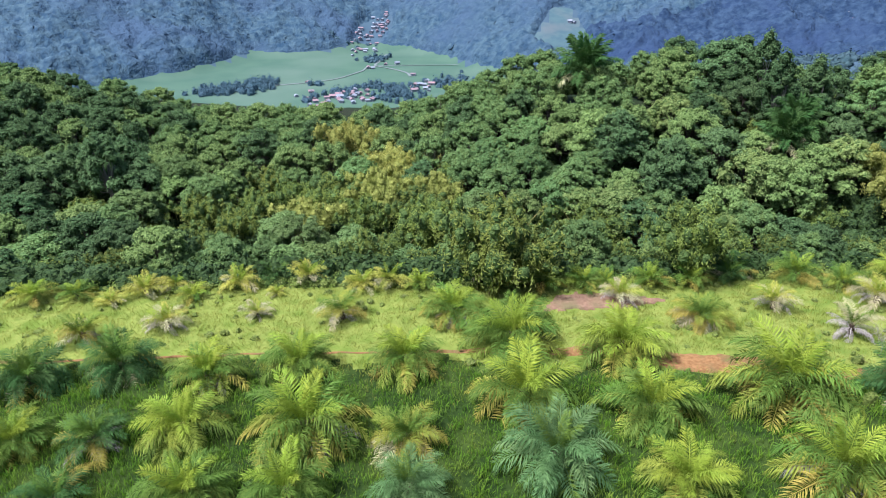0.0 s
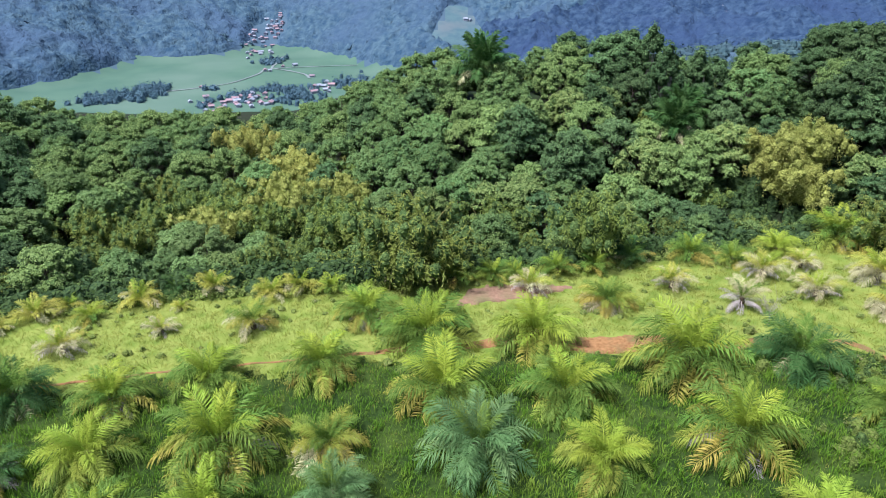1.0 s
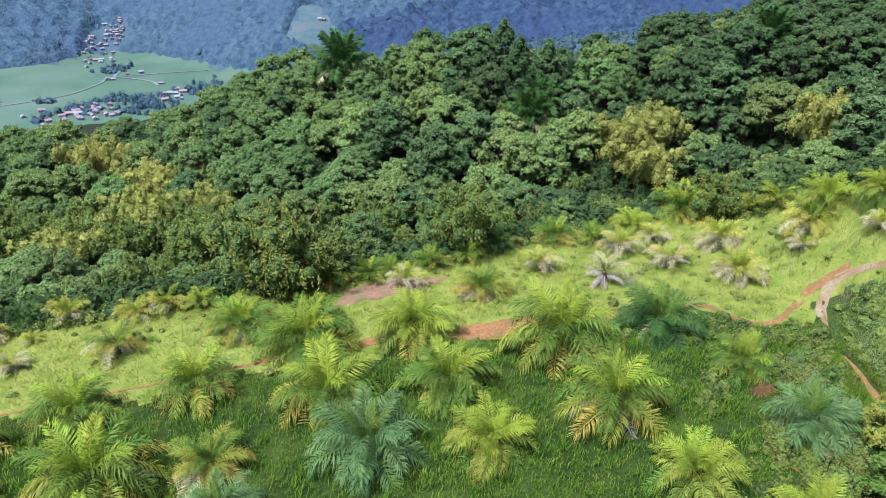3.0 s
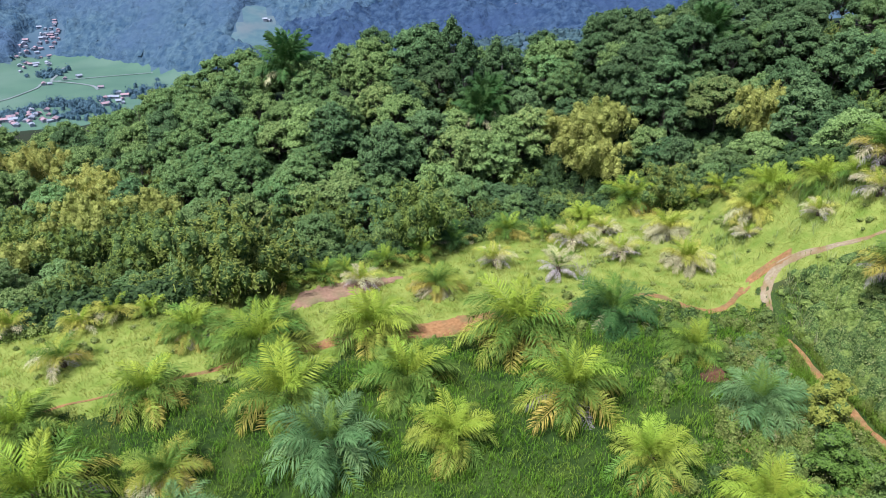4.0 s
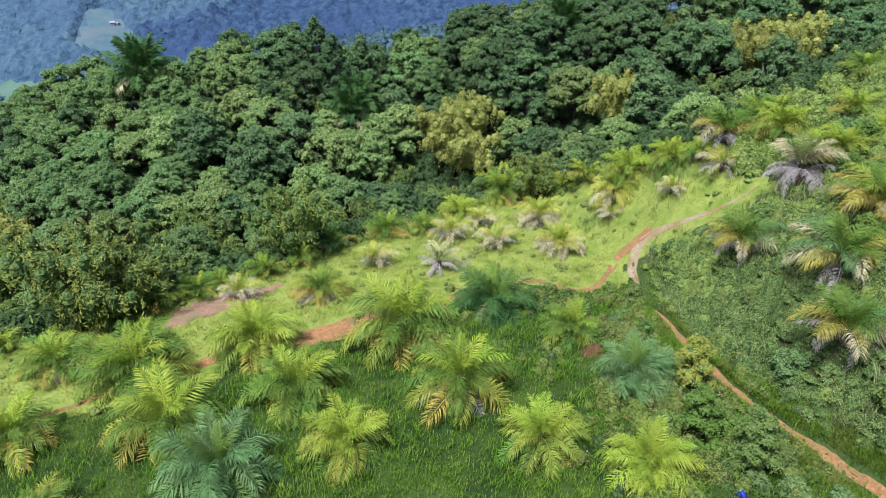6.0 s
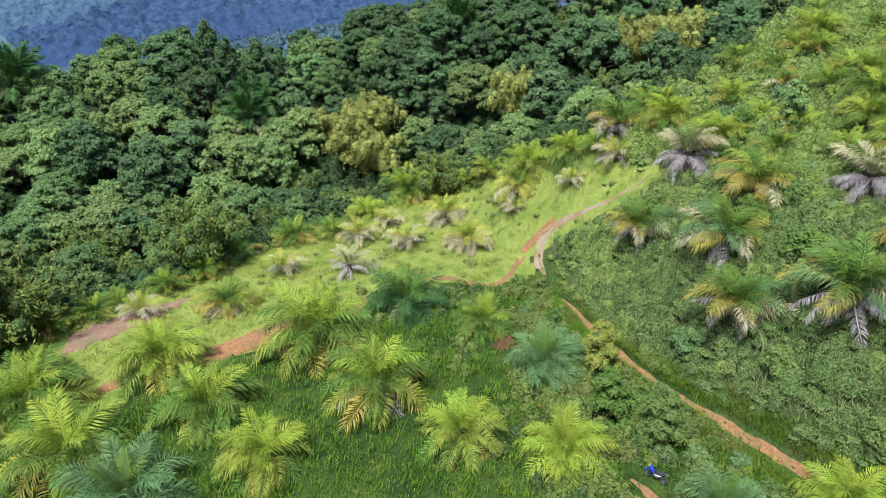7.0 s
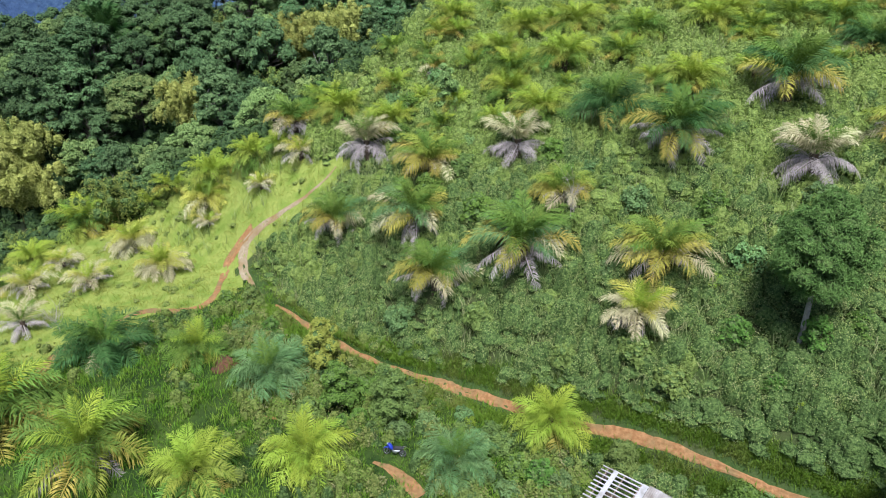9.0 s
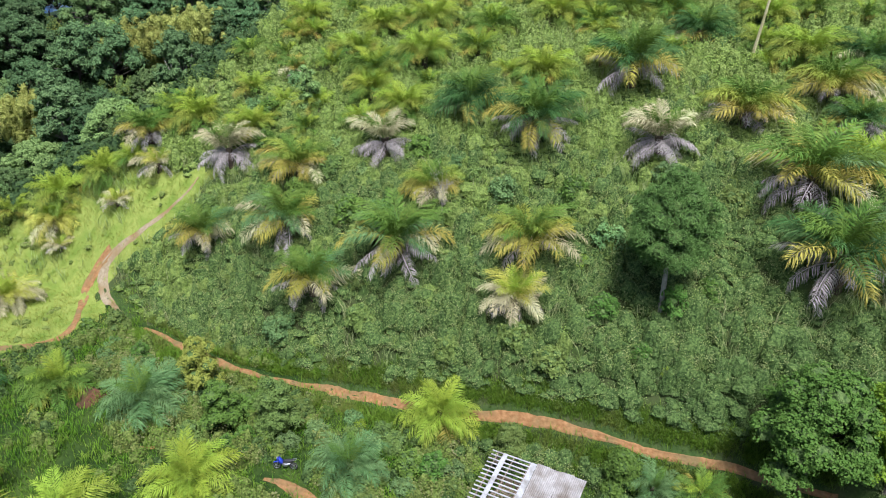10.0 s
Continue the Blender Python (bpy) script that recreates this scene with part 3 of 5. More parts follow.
def build_sugar_palm(seed):
    rng = random.Random(seed)
    top = new("sugar_palm")
    tv, tf = [], []
    limb(tv, tf, (0, 0, -1), (0, 0, 6.4), 0.3, 0.24, 9, 6, 0.1, np.random.default_rng(seed))
    part("stem", mesh_of("tall_stem", tv, tf, [FIBRE]), top)
    leafy = [frond_mesh("tall_palm_frond", FROND["dark"], a, 7 + n, 44, 0.05, False, 1.9) for n, a in enumerate((0.5, 1.0, 1.3))] + [frond_mesh("tall_palm_dead_frond", FROND["straw"], 0.9, 12, 40, 0.2, True, 1.6)]
    for k in range(30):
        q = (k + 0.5) / 30
        m = pose(0, 0, 6.6 - 0.8 * q, 0, 0, k * 137.5) @ pose(0.15, 0, 0, rng.uniform(-20, 20), -(84 - 80 * q ** 1.2), 0) @ Matrix.Scale(1.5, 4)
        part("frond", leafy[0 if q < 0.35 else 1 if q < 0.6 else 2 if q < 0.88 else 3], top, "", m)
    return tagged(top, "tall dark green sugar palm rising above the forest canopy", "palm", "tall palms in the forest")


# Planting plan: x, y, crown radius, state
WEST_ROWS = [
    (-31.6, 39.5, 2.28, "g"), (-25.8, 34.0, 2.60, "d"), (-34.2, 46.8, 3.50, "d"), (-41.7, 61.2, 1.73, "y"),
    (-25.5, 39.4, 2.86, "dw"), (-33.3, 54.0, 2.59, "yw"), (-37.8, 62.0, 1.45, "g"), (-27.2, 48.4, 3.58, "d"),
    (-33.7, 60.8, 1.15, "o"), (-17.2, 34.3, 2.44, "g"), (-31.0, 62.9, 1.62, "o"), (-19.3, 40.7, 3.57, "y"),
    (-26.2, 56.0, 1.74, "w"), (-28.4, 64.5, 1.35, "o"), (-25.8, 62.1, 1.31, "y"), (-19.3, 46.6, 3.23, "gw"),
    (-21.7, 65.1, 1.82, "o"), (-18.2, 58.1, 1.24, "w"), (-10.4, 34.7, 2.46, "g"), (-17.3, 62.6, 0.88, "o"),
    (-18.2, 66.2, 1.69, "d"), (-10.2, 40.5, 4.48, "gw"), (-12.1, 48.5, 3.34, "g"), (-14.6, 65.8, 1.83, "o"),
]
WEST_ROWS_2 = [
    (-9.7, 57.4, 2.03, "yw"), (-8.5, 63.2, 1.48, "o"), (-5.6, 64.0, 1.78, "o"), (-3.3, 49.3, 3.51, "gy"),
    (-2.7, 40.1, 3.00, "yw"), (-2.3, 35.3, 2.88, "b"),
]
KNOLL_ROWS = [
    (-2.3, 63.1, 1.32, "y"), (0.9, 57.2, 2.43, "gw"), (2.1, 64.2, 1.19, "g"), (5.9, 63.3, 2.06, "w"),
    (6.1, 52.4, 4.56, "g"), (6.5, 44.5, 4.49, "gy"), (10.3, 62.9, 1.76, "g"), (8.2, 37.8, 4.29, "b"),
    (14.5, 63.4, 1.77, "g"), (17.2, 63.9, 1.38, "g"), (18.0, 60.7, 1.71, "w"), (15.7, 51.0, 4.21, "y"),
    (22.1, 64.8, 1.81, "g"), (15.9, 42.5, 4.12, "g"),
]
SADDLE_ROWS = [
    (26.5, 65.4, 1.82, "g"), (24.8, 56.7, 2.28, "yw"), (31.5, 67.3, 1.87, "d"), (32.6, 69.3, 1.89, "d"),
    (16.5, 35.1, 3.32, "y"), (33.4, 60.3, 1.85, "w"), (39.0, 67.5, 2.81, "g"), (27.0, 44.1, 5.23, "gy"),
    (43.1, 65.4, 1.71, "g"), (38.0, 54.7, 2.07, "p"), (44.5, 61.5, 2.79, "w"), (49.6, 67.0, 2.12, "y"),
    (26.7, 35.1, 4.30, "gw"), (49.9, 62.7, 1.69, "w"), (47.1, 56.1, 2.03, "w"), (37.2, 44.1, 4.18, "d"),
    (58.4, 68.5, 4.40, "gw"),
]
FORK_ROWS = [
    (56.2, 58.5, 2.48, "w"), (77.3, 80.4, 1.88, "d"), (28.1, 27.2, 3.21, "y"), (63.4, 61.8, 1.73, "y"),
    (52.5, 51.0, 2.25, "w"), (64.3, 58.9, 2.00, "y"), (40.0, 36.4, 3.01, "g"), (59.9, 50.4, 1.36, "w"),
    (62.0, 52.0, 2.45, "o"), (64.2, 52.1, 2.14, "y"), (39.1, 28.3, 3.60, "b"), (65.8, 47.3, 1.90, "y"),
    (62.6, 44.3, 1.22, "w"), (66.9, 44.2, 1.38, "y"), (32.7, 21.2, 3.37, "l"), (69.1, 43.1, 2.41, "gw"),
    (65.5, 40.5, 1.75, "w"),
]
HILL_ROWS = [
    (71.9, 41.4, 1.79, "g"), (56.9, 31.5, 3.12, "gw"), (72.4, 39.9, 1.67, "g"), (70.1, 37.2, 1.98, "y"),
    (64.2, 31.3, 3.39, "p"), (67.6, 31.3, 1.80, "y"), (73.5, 32.2, 1.58, "y"), (67.6, 29.5, 1.78, "y"),
    (56.1, 22.7, 3.58, "gw"), (61.7, 23.1, 3.45, "yw"), (83.3, 30.3, 1.57, "y"), (51.1, 18.5, 3.56, "gw"),
    (66.6, 23.7, 1.39, "g"), (86.5, 29.7, 2.00, "y"), (69.6, 23.6, 1.49, "y"), (83.3, 27.9, 1.54, "y"),
    (75.8, 23.5, 1.58, "g"), (36.5, 11.2, 2.30, "b"), (78.9, 23.0, 1.63, "y"), (66.1, 17.7, 1.56, "y"),
    (78.0, 20.8, 1.76, "y"), (70.5, 17.6, 1.88, "y"), (73.5, 18.1, 2.13, "g"), (83.4, 19.6, 2.00, "y"),
]
HILL_ROWS_2 = [
    (62.4, 14.4, 3.17, "p"),
]
UPPER_ROWS = [
    (52.8, 11.2, 4.14, "gw"), (67.0, 13.3, 2.09, "y"), (75.2, 13.0, 2.40, "y"), (71.2, 11.8, 1.31, "g"),
    (83.7, 13.7, 2.29, "y"), (57.5, 8.9, 2.62, "yw"), (42.5, 5.6, 3.27, "l"), (66.8, 6.8, 3.48, "d"),
    (76.9, 7.4, 1.79, "g"), (82.1, 6.4, 2.18, "g"), (72.5, 3.7, 1.30, "y"), (48.1, 0.7, 2.79, "w"),
    (62.6, 0.3, 3.92, "dw"), (70.8, 0.1, 2.16, "y"), (51.8, -0.4, 3.49, "yw"), (86.2, -0.9, 2.20, "y"),
    (88.3, -2.8, 2.01, "y"), (83.2, -5.1, 1.80, "g"), (81.5, -5.4, 1.56, "y"), (86.8, -8.6, 2.29, "g"),
    (69.7, -8.4, 4.28, "dw"), (86.4, -13.2, 2.38, "g"), (76.0, -12.7, 1.45, "g"), (60.3, -10.3, 3.37, "p"),
]
UPPER_ROWS_2 = [
    (80.4, -15.8, 3.30, "d"), (37.6, -9.8, 1.63, "b"), (64.2, -17.7, 3.70, "yw"), (84.3, -23.4, 2.77, "y"),
    (74.3, -25.1, 3.56, "y"), (37.3, -12.8, 1.50, "g"), (67.4, -25.7, 3.51, "yw"), (55.3, -21.4, 4.58, "gw"),
    (72.9, -30.2, 2.40, "d"), (62.6, -26.4, 2.60, "dw"), (57.3, -25.7, 2.23, "y"), (47.9, -21.9, 4.54, "dw"),
]
PALM_ROWS = WEST_ROWS + WEST_ROWS_2 + KNOLL_ROWS + SADDLE_ROWS + FORK_ROWS + HILL_ROWS + HILL_ROWS_2 + UPPER_ROWS + UPPER_ROWS_2
FOOT_TRAIL = [(36.5, -20.6), (37.7, -16.5), (38.5, -14.5), (39.7, -10.0), (40.6, -6.8), (41.4, -3.8), (42.0, -1.3), (42.5, 1.7), (43.0, 5.3), (43.6, 8.8), (44.2, 12.2), (44.8, 16.6), (45.2, 20.4), (46.0, 24.8), (47.4, 29.0), (49.2, 32.5), (50.7, 35.5)]
GRAVEL_TRACK = [(51.6, 37.6), (53.4, 40.2), (54.9, 42.2), (56.5, 43.4), (57.9, 43.6), (59.0, 42.1), (59.7, 40.3), (60.9, 37.7), (62.4, 35.8), (63.8, 35.1)]
TERRACE_TRAIL = [(58.8, 43.4), (57.5, 44.6), (55.8, 45.0), (53.2, 43.9), (49.6, 42.3), (47.3, 42.2), (45.8, 43.3), (44.8, 46.2), (42.2, 47.9), (36.5, 48.5), (33.1, 47.8), (26.1, 49.7), (22.4, 49.9), (19.0, 50.0), (13.5, 51.9), (10.8, 51.7), (0.8, 51.5), (-7.0, 51.3), (-16.4, 51.2), (-24.4, 50.9), (-33.5, 50.6), (-39.5, 50.8)]
LOWER_TRAIL = [(33.3, 12.6), (34.2, 14.4), (34.6, 15.6), (34.8, 17.0)]
BARE_PLOT = [(9.9, 58.3), (11.4, 61.3), (15.5, 62.3), (20.5, 61.9), (22.7, 61.1), (19.8, 59.8), (15.2, 58.8)]
BIKE = [(35.9, 15.8), (36.2, 16.9), (35.9, 14.8)]
BAMBOO = [(-18.6, 133.0), (-13.3, 125.0), (-25.9, 112.3), (-3.9, 101.4), (0.1, 105.2), (-20.2, 107.6), (-10.7, 106.4), (-38.7, 103.1), (-32.1, 98.8), (-31.6, 119.9), (-18.1, 112.9), (-8.6, 117.8), (-12.8, 100.3), (-21.5, 98.9), (-2.0, 92.3), (-31.6, 107.6), (66.9, 95.2), (71.3, 93.2), (67.3, 90.5), (9.0, 64.4), (27.1, 67.9), (20.7, 88.9), (5.3, 62.7), (61.6, 66.1), (88.2, 75.6), (104.9, 65.3), (109.7, 58.1), (96.4, 63.4), (110.3, 60.6)]
SUGAR_PALM = [(26.5, 130.0), (53.9, 105.1), (56.5, 107.7), (92.8, 94.6), (92.4, 93.5)]
PINE = [(47.1, -10.2)]
ROUND_TREE = [(37.2, -18.9), (36.6, -22.9)]
POLE = [(74.6, -19.9)]
BUSH = [(42.2, 24.9), (38.7, 21.8), (39.4, 17.6), (38.2, -7.8), (40.3, 0.2), (38.4, 51.0), (55.7, 7.8), (69.2, 24.2), (47.9, 15.8), (49.6, 37.4), (48.7, 39.8), (51.0, 36.4)]
LIME_BUSH = [(41.2, 11.8), (43.6, -10.8), (50.9, -4.3), (48.8, 9.6), (48.6, 9.7)]


# ---- trails and bare ground ----
ribbon("foot_trail", FOOT_TRAIL, [0.3, 0.35, 0.42, 0.5, 0.55, 0.6, 0.6, 0.58, 0.58, 0.75, 0.8, 0.45], SOIL, "narrow red earth foot trail worn through grass", 3)
ribbon("gravel_track", GRAVEL_TRACK, [0.15, 0.4, 0.95, 1.2, 1.0, 0.7, 0.45, 0.2], GRAVEL, "pale gravel track climbing over the grassy saddle", 5)
ribbon("terrace_trail", TERRACE_TRAIL, [0.9, 1.0, 0.9, 0.7, 1.0, 2.6, 2.8, 1.6, 1.3, 0.5, 0.35, 0.3, 0.4, 0.35, 0.4, 0.3], SOIL, "red earth terrace trail cut along the slope", 7)
ribbon("lower_trail", LOWER_TRAIL, [1.3, 1.2, 0.8, 0.3], SOIL, "patch of bare red earth beside the motorcycle", 9)
ribbon("palm_path", [(35.0, 27.4), (35.8, 25.2), (36.8, 22.6), (37.2, 20.6)], [0.2, 0.4, 0.5, 0.2], SOIL, "faint red earth path under the palms", 11)

# ---- the plantation ----
for i, (x, y, radius, state) in enumerate(PALM_ROWS):
    plant_palm(x, y, radius * (1.55 if radius < 2.5 and slope_u(x, y) > 6 else 1.3 if radius < 2.5 else 1.1 if slope_u(x, y) > 3 else 0.97), "gd" if state == "gw" and slope_u(x, y) < 0 else state, i)

# younger palms that fill the upper hillside
filler = random.Random(58)
upper = [(x, y) for x, y, r, s in PALM_ROWS]
for i in range(700):
    a, r = radians(filler.uniform(64, 116)), filler.uniform(66, 104)
    x, y = r * math.sin(a), r * math.cos(a)
    if slope_u(x, y) < 20 or r > np.interp(math.degrees(a), EDGE_AZ, EDGE_R) - 2 or any(math.hypot(x - c, y - d) < 3.6 for c, d in upper):
        continue
    upper.append((x, y))
    plant_palm(x, y, filler.uniform(1.9, 2.8), filler.choice(("y", "y", "g", "l", "gw")), 500 + i)
    if len(upper) > len(PALM_ROWS) + 34:
        break

def bush_field(name, xs, ys, zs, wide, tall, leaves, size, mat, core, label, kind, seed):
    """Many low bushes grown together: each a lumpy leafy dome, coloured darker for inner shade, under a shell of small
    leaves.
    """
    rng = np.random.default_rng(seed)
    verts, faces, index, base = [], [], [], 0
    n, ring = 6, ((1.0, -0.1), (0.95, 0.45), (0.55, 0.85))
    for x, y, z, w, h, per, s in zip(xs, ys, zs, wide, tall, leaves, size):
        c = np.array([x, y, z])
        a = 2 * np.pi * (np.arange(n) / n + rng.random())
        for f, up in ring:
            wob = 0.8 * w * f * (0.7 + 0.6 * rng.random(n))
            verts.append(c + np.stack([np.cos(a) * wob, np.sin(a) * wob, h * up * (0.8 + 0.3 * rng.random(n))], -1))
        faces += [(base + i * n + j, base + i * n + (j + 1) % n, base + (i + 1) * n + (j + 1) % n, base + (i + 1) * n + j) for i in range(2) for j in range(n)]
        faces.append(tuple(base + 2 * n + j for j in range(n)))
        base += 3 * n
        index += [1] * (2 * n + 1)
        k = int(per * w * (0.5 + 0.5 * h))
        d = sphere_dirs(k, rng)
        d[:, 2] = np.abs(d[:, 2])
        lump = 1 + 0.22 * np.sin(d[:, 0] * 5 + x) * np.cos(d[:, 1] * 5 + y)
        q = leaf_tris(c + d * [w, w, h] * ((0.75 + 0.6 * rng.random(k) ** 1.3) * lump)[:, None], d + [0, 0, 0.4], s, rng, 0.8, 0.5)
        verts.append(q.reshape(-1, 3))
        faces += [(base + 3 * i, base + 3 * i + 1, base + 3 * i + 2) for i in range(k)]
        base += 3 * k
        index += [0] * k
    return tagged(new(name, mesh_of(name, np.concatenate(verts), faces, [mat, core], index)), label, kind, kind="stuff")


# ---- the forest ----
FOREST = {}


def grown(key):
    """The first of each kind of tree; the rest are copies of it."""
    if key in FOREST:
        return FOREST[key], False
    kind, v = key
    s = 100 + 10 * v + len(kind)
    if kind == "deep":
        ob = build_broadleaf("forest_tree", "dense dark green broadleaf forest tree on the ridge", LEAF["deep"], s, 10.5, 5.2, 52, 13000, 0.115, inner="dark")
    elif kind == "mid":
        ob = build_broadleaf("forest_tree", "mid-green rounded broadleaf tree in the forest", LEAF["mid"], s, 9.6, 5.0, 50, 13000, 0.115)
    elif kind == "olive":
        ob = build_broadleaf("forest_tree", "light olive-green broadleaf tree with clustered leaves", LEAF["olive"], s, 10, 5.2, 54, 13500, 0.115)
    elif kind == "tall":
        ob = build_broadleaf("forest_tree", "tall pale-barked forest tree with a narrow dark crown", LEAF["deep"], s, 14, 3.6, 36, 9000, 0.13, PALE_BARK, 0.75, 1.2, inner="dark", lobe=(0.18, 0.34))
    elif kind == "gold":
        ob = build_bamboo("arching yellow bamboo clump at the forest edge", LEAF["bamboo"], s, 10, 5.4, 36, 13000)
    else:
        ob = build_bamboo("green feathery bamboo clump in the gully", LEAF["bamboo_green"], s, 8.5, 4.2, inner="green")
    if kind not in ("gold", "jade"):
        tagged(ob, group="trees of the forest")
    FOREST[key] = ob
    return ob, True


def plant_tree(kind, x, y, rng, size=1.0):
    ob, fresh = grown((kind, rng.randrange(4 if kind in ("deep", "mid", "olive") else 2)))
    s = size * rng.uniform(0.8, 1.2)
    m = pose(x, y, float(height(x, y)) - 0.3, rng.uniform(-4, 4), rng.uniform(-4, 4), rng.uniform(0, 360)) @ Matrix.Diagonal((s, s, s * rng.uniform(0.85, 1.1), 1))
    if fresh:
        ob.matrix_basis = m
        return ob
    return laid(ob, m)


def build_forest():
    rng = random.Random(11)
    fixed = []
    for i, (x, y) in enumerate(BAMBOO):
        plant_tree("gold" if i in (0, 1, 4, 6, 11, 13, 16, 17, 18, 24, 25, 26) else "jade", x, y, rng, 1.5 if 15 < i < 19 else 1.3)
        fixed.append((x, y))
    fixed += SUGAR_PALM
    ab = np.array(fixed)
    far_r, far_a = np.hypot(ab[:, 0], ab[:, 1]), np.degrees(np.arctan2(ab[:, 0], ab[:, 1]))
    step, spots = 5.9, []
    for gx in np.arange(-150, 180, step):
        for gy in np.arange(-60, 200, step):
            x, y = gx + rng.uniform(-2.3, 2.3), gy + rng.uniform(-2.3, 2.3)
            r, az = math.hypot(x, y), math.degrees(math.atan2(x, y))
            edge, top = np.interp(az, EDGE_AZ, EDGE_R), np.interp(az, SKY_AZ, SKY_R)
            if not (-40 < az < 112) or r < edge + 3.5 or r > top + 8 or (az > 72 and r > edge + 18):
                continue
            # each bamboo clump and tall palm stands in a gap of its own, open downhill
            which = np.arange(len(far_r))
            big = (which > 15) & (which < 19)
            if np.any((np.abs(far_a - az) < np.where(big, 3.2, 1.6)) & (r < far_r + 3) & (r > far_r - np.where(big, 17, np.where(which < len(BAMBOO), 8, 2)))):
                continue
            spots.append((r - edge, r, az, x, y))
    spots.sort()
    for n, (s, r, az, x, y) in enumerate(spots):
        w = 0.5 + 0.5 * math.sin(x / 17 + 2 * math.sin(y / 23)) * math.cos(y / 19)
        q = rng.random() * 0.6 + w * 0.4
        low = s < 15
        kind = "deep" if q < 0.25 else "mid" if q < 0.52 else "olive" if q < 0.9 else "tall"
        if (az < -20 or az > 17 + 4 * math.sin(r / 9)) and rng.random() < (0.55 if az > 36 else 0.35):
            kind = "tall" if rng.random() < 0.15 else "deep"
        if rng.random() < (0.6 if low else 0.45 if -22 < az < 10 and s < 45 else 0.06):
            kind = "jade"
        size = 0.68 if low else 0.92
        if n < 290:
            plant_tree(kind, x, y, rng, size)
        else:
            back_row(kind, x, y, rng, size)
    for x, y, size in ((50.5, 126.0, 1.15), (83.0, 92.0, 1.35), (87.5, 93.5, 1.2), (79.0, 96.0, 1.15), (-16.5, 133.0, 0.95)):
        plant_tree("deep", x, y, rng, size)
    # saplings and low bamboo along the forest's edge
    for n in range(150):
        az = rng.uniform(10, 62)
        r = np.interp(az, EDGE_AZ, EDGE_R) + rng.uniform(2, 17)
        back_row(rng.choice(("olive", "mid", "jade", "jade")), r * math.sin(radians(az)), r * math.cos(radians(az)), rng, 0.42)
    join_back_row()
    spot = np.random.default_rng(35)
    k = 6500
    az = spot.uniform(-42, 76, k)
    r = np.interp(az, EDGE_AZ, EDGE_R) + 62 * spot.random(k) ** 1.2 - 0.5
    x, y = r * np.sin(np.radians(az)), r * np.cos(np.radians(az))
    bush_field("underwood", x, y, height(x, y), spot.uniform(0.9, 1.9, k), spot.uniform(0.8, 2.6, k), np.full(k, 26), np.full(k, 0.3), UNDERWOOD, CORE["dark"], "leafy undergrowth on the forest floor, coloured dark for shaded gaps", "undergrowth", 36)
    proto = None
    for x, y in SUGAR_PALM:
        m = pose(x, y, float(height(x, y)), 0, 0, rng.uniform(0, 360)) @ Matrix.Scale(1.3 if proto is None else 0.95, 4)
        if proto is None:
            proto = build_sugar_palm(5)
            proto.matrix_basis = m
        else:
            laid(proto, m)


BACK = []


def back_row(kind, x, y, rng, size):
    ob, fresh = grown((kind, rng.randrange(2)))
    s = size * rng.uniform(0.8, 1.2)
    m = pose(x, y, float(height(x, y)) - 0.3, 0, 0, rng.uniform(0, 360)) @ Matrix.Diagonal((s, s, s, 1))
    if fresh:
        ob.matrix_basis = m
    else:
        BACK.append((ob, m))


def join_back_row():
    """The trees along the skyline, joined."""
    verts, faces, index, mats = [], [], [], []
    base = 0
    for ob, m in BACK:
        mm = np.array(m)
        for child in ob.children:
            me = child.data
            co = np.empty(len(me.vertices) * 3)
            me.vertices.foreach_get("co", co)
            verts.append(co.reshape(-1, 3) @ mm[:3, :3].T + mm[:3, 3])
            for k in me.materials:
                if k not in mats:
                    mats.append(k)
            slot = [mats.index(k) for k in me.materials]
            rows = [tuple(p.vertices) for p in me.polygons]
            which = np.empty(len(me.polygons), np.int32)
            me.polygons.foreach_get("material_index", which)
            keep = (which == 1) | (np.arange(len(which)) % 5 < 2)
            faces += [tuple(q + base for q in f) for f, ok in zip(rows, keep) if ok]
            index.append(np.array(slot)[which][keep])
            base += len(me.vertices)
    if verts:
        me = mesh_of("ridge_woods", np.concatenate(verts), faces, mats, np.concatenate(index))
        tagged(new("ridge_woods", me), "mixed green forest trees along the crest of the ridge", "woods", kind="stuff")


build_forest()


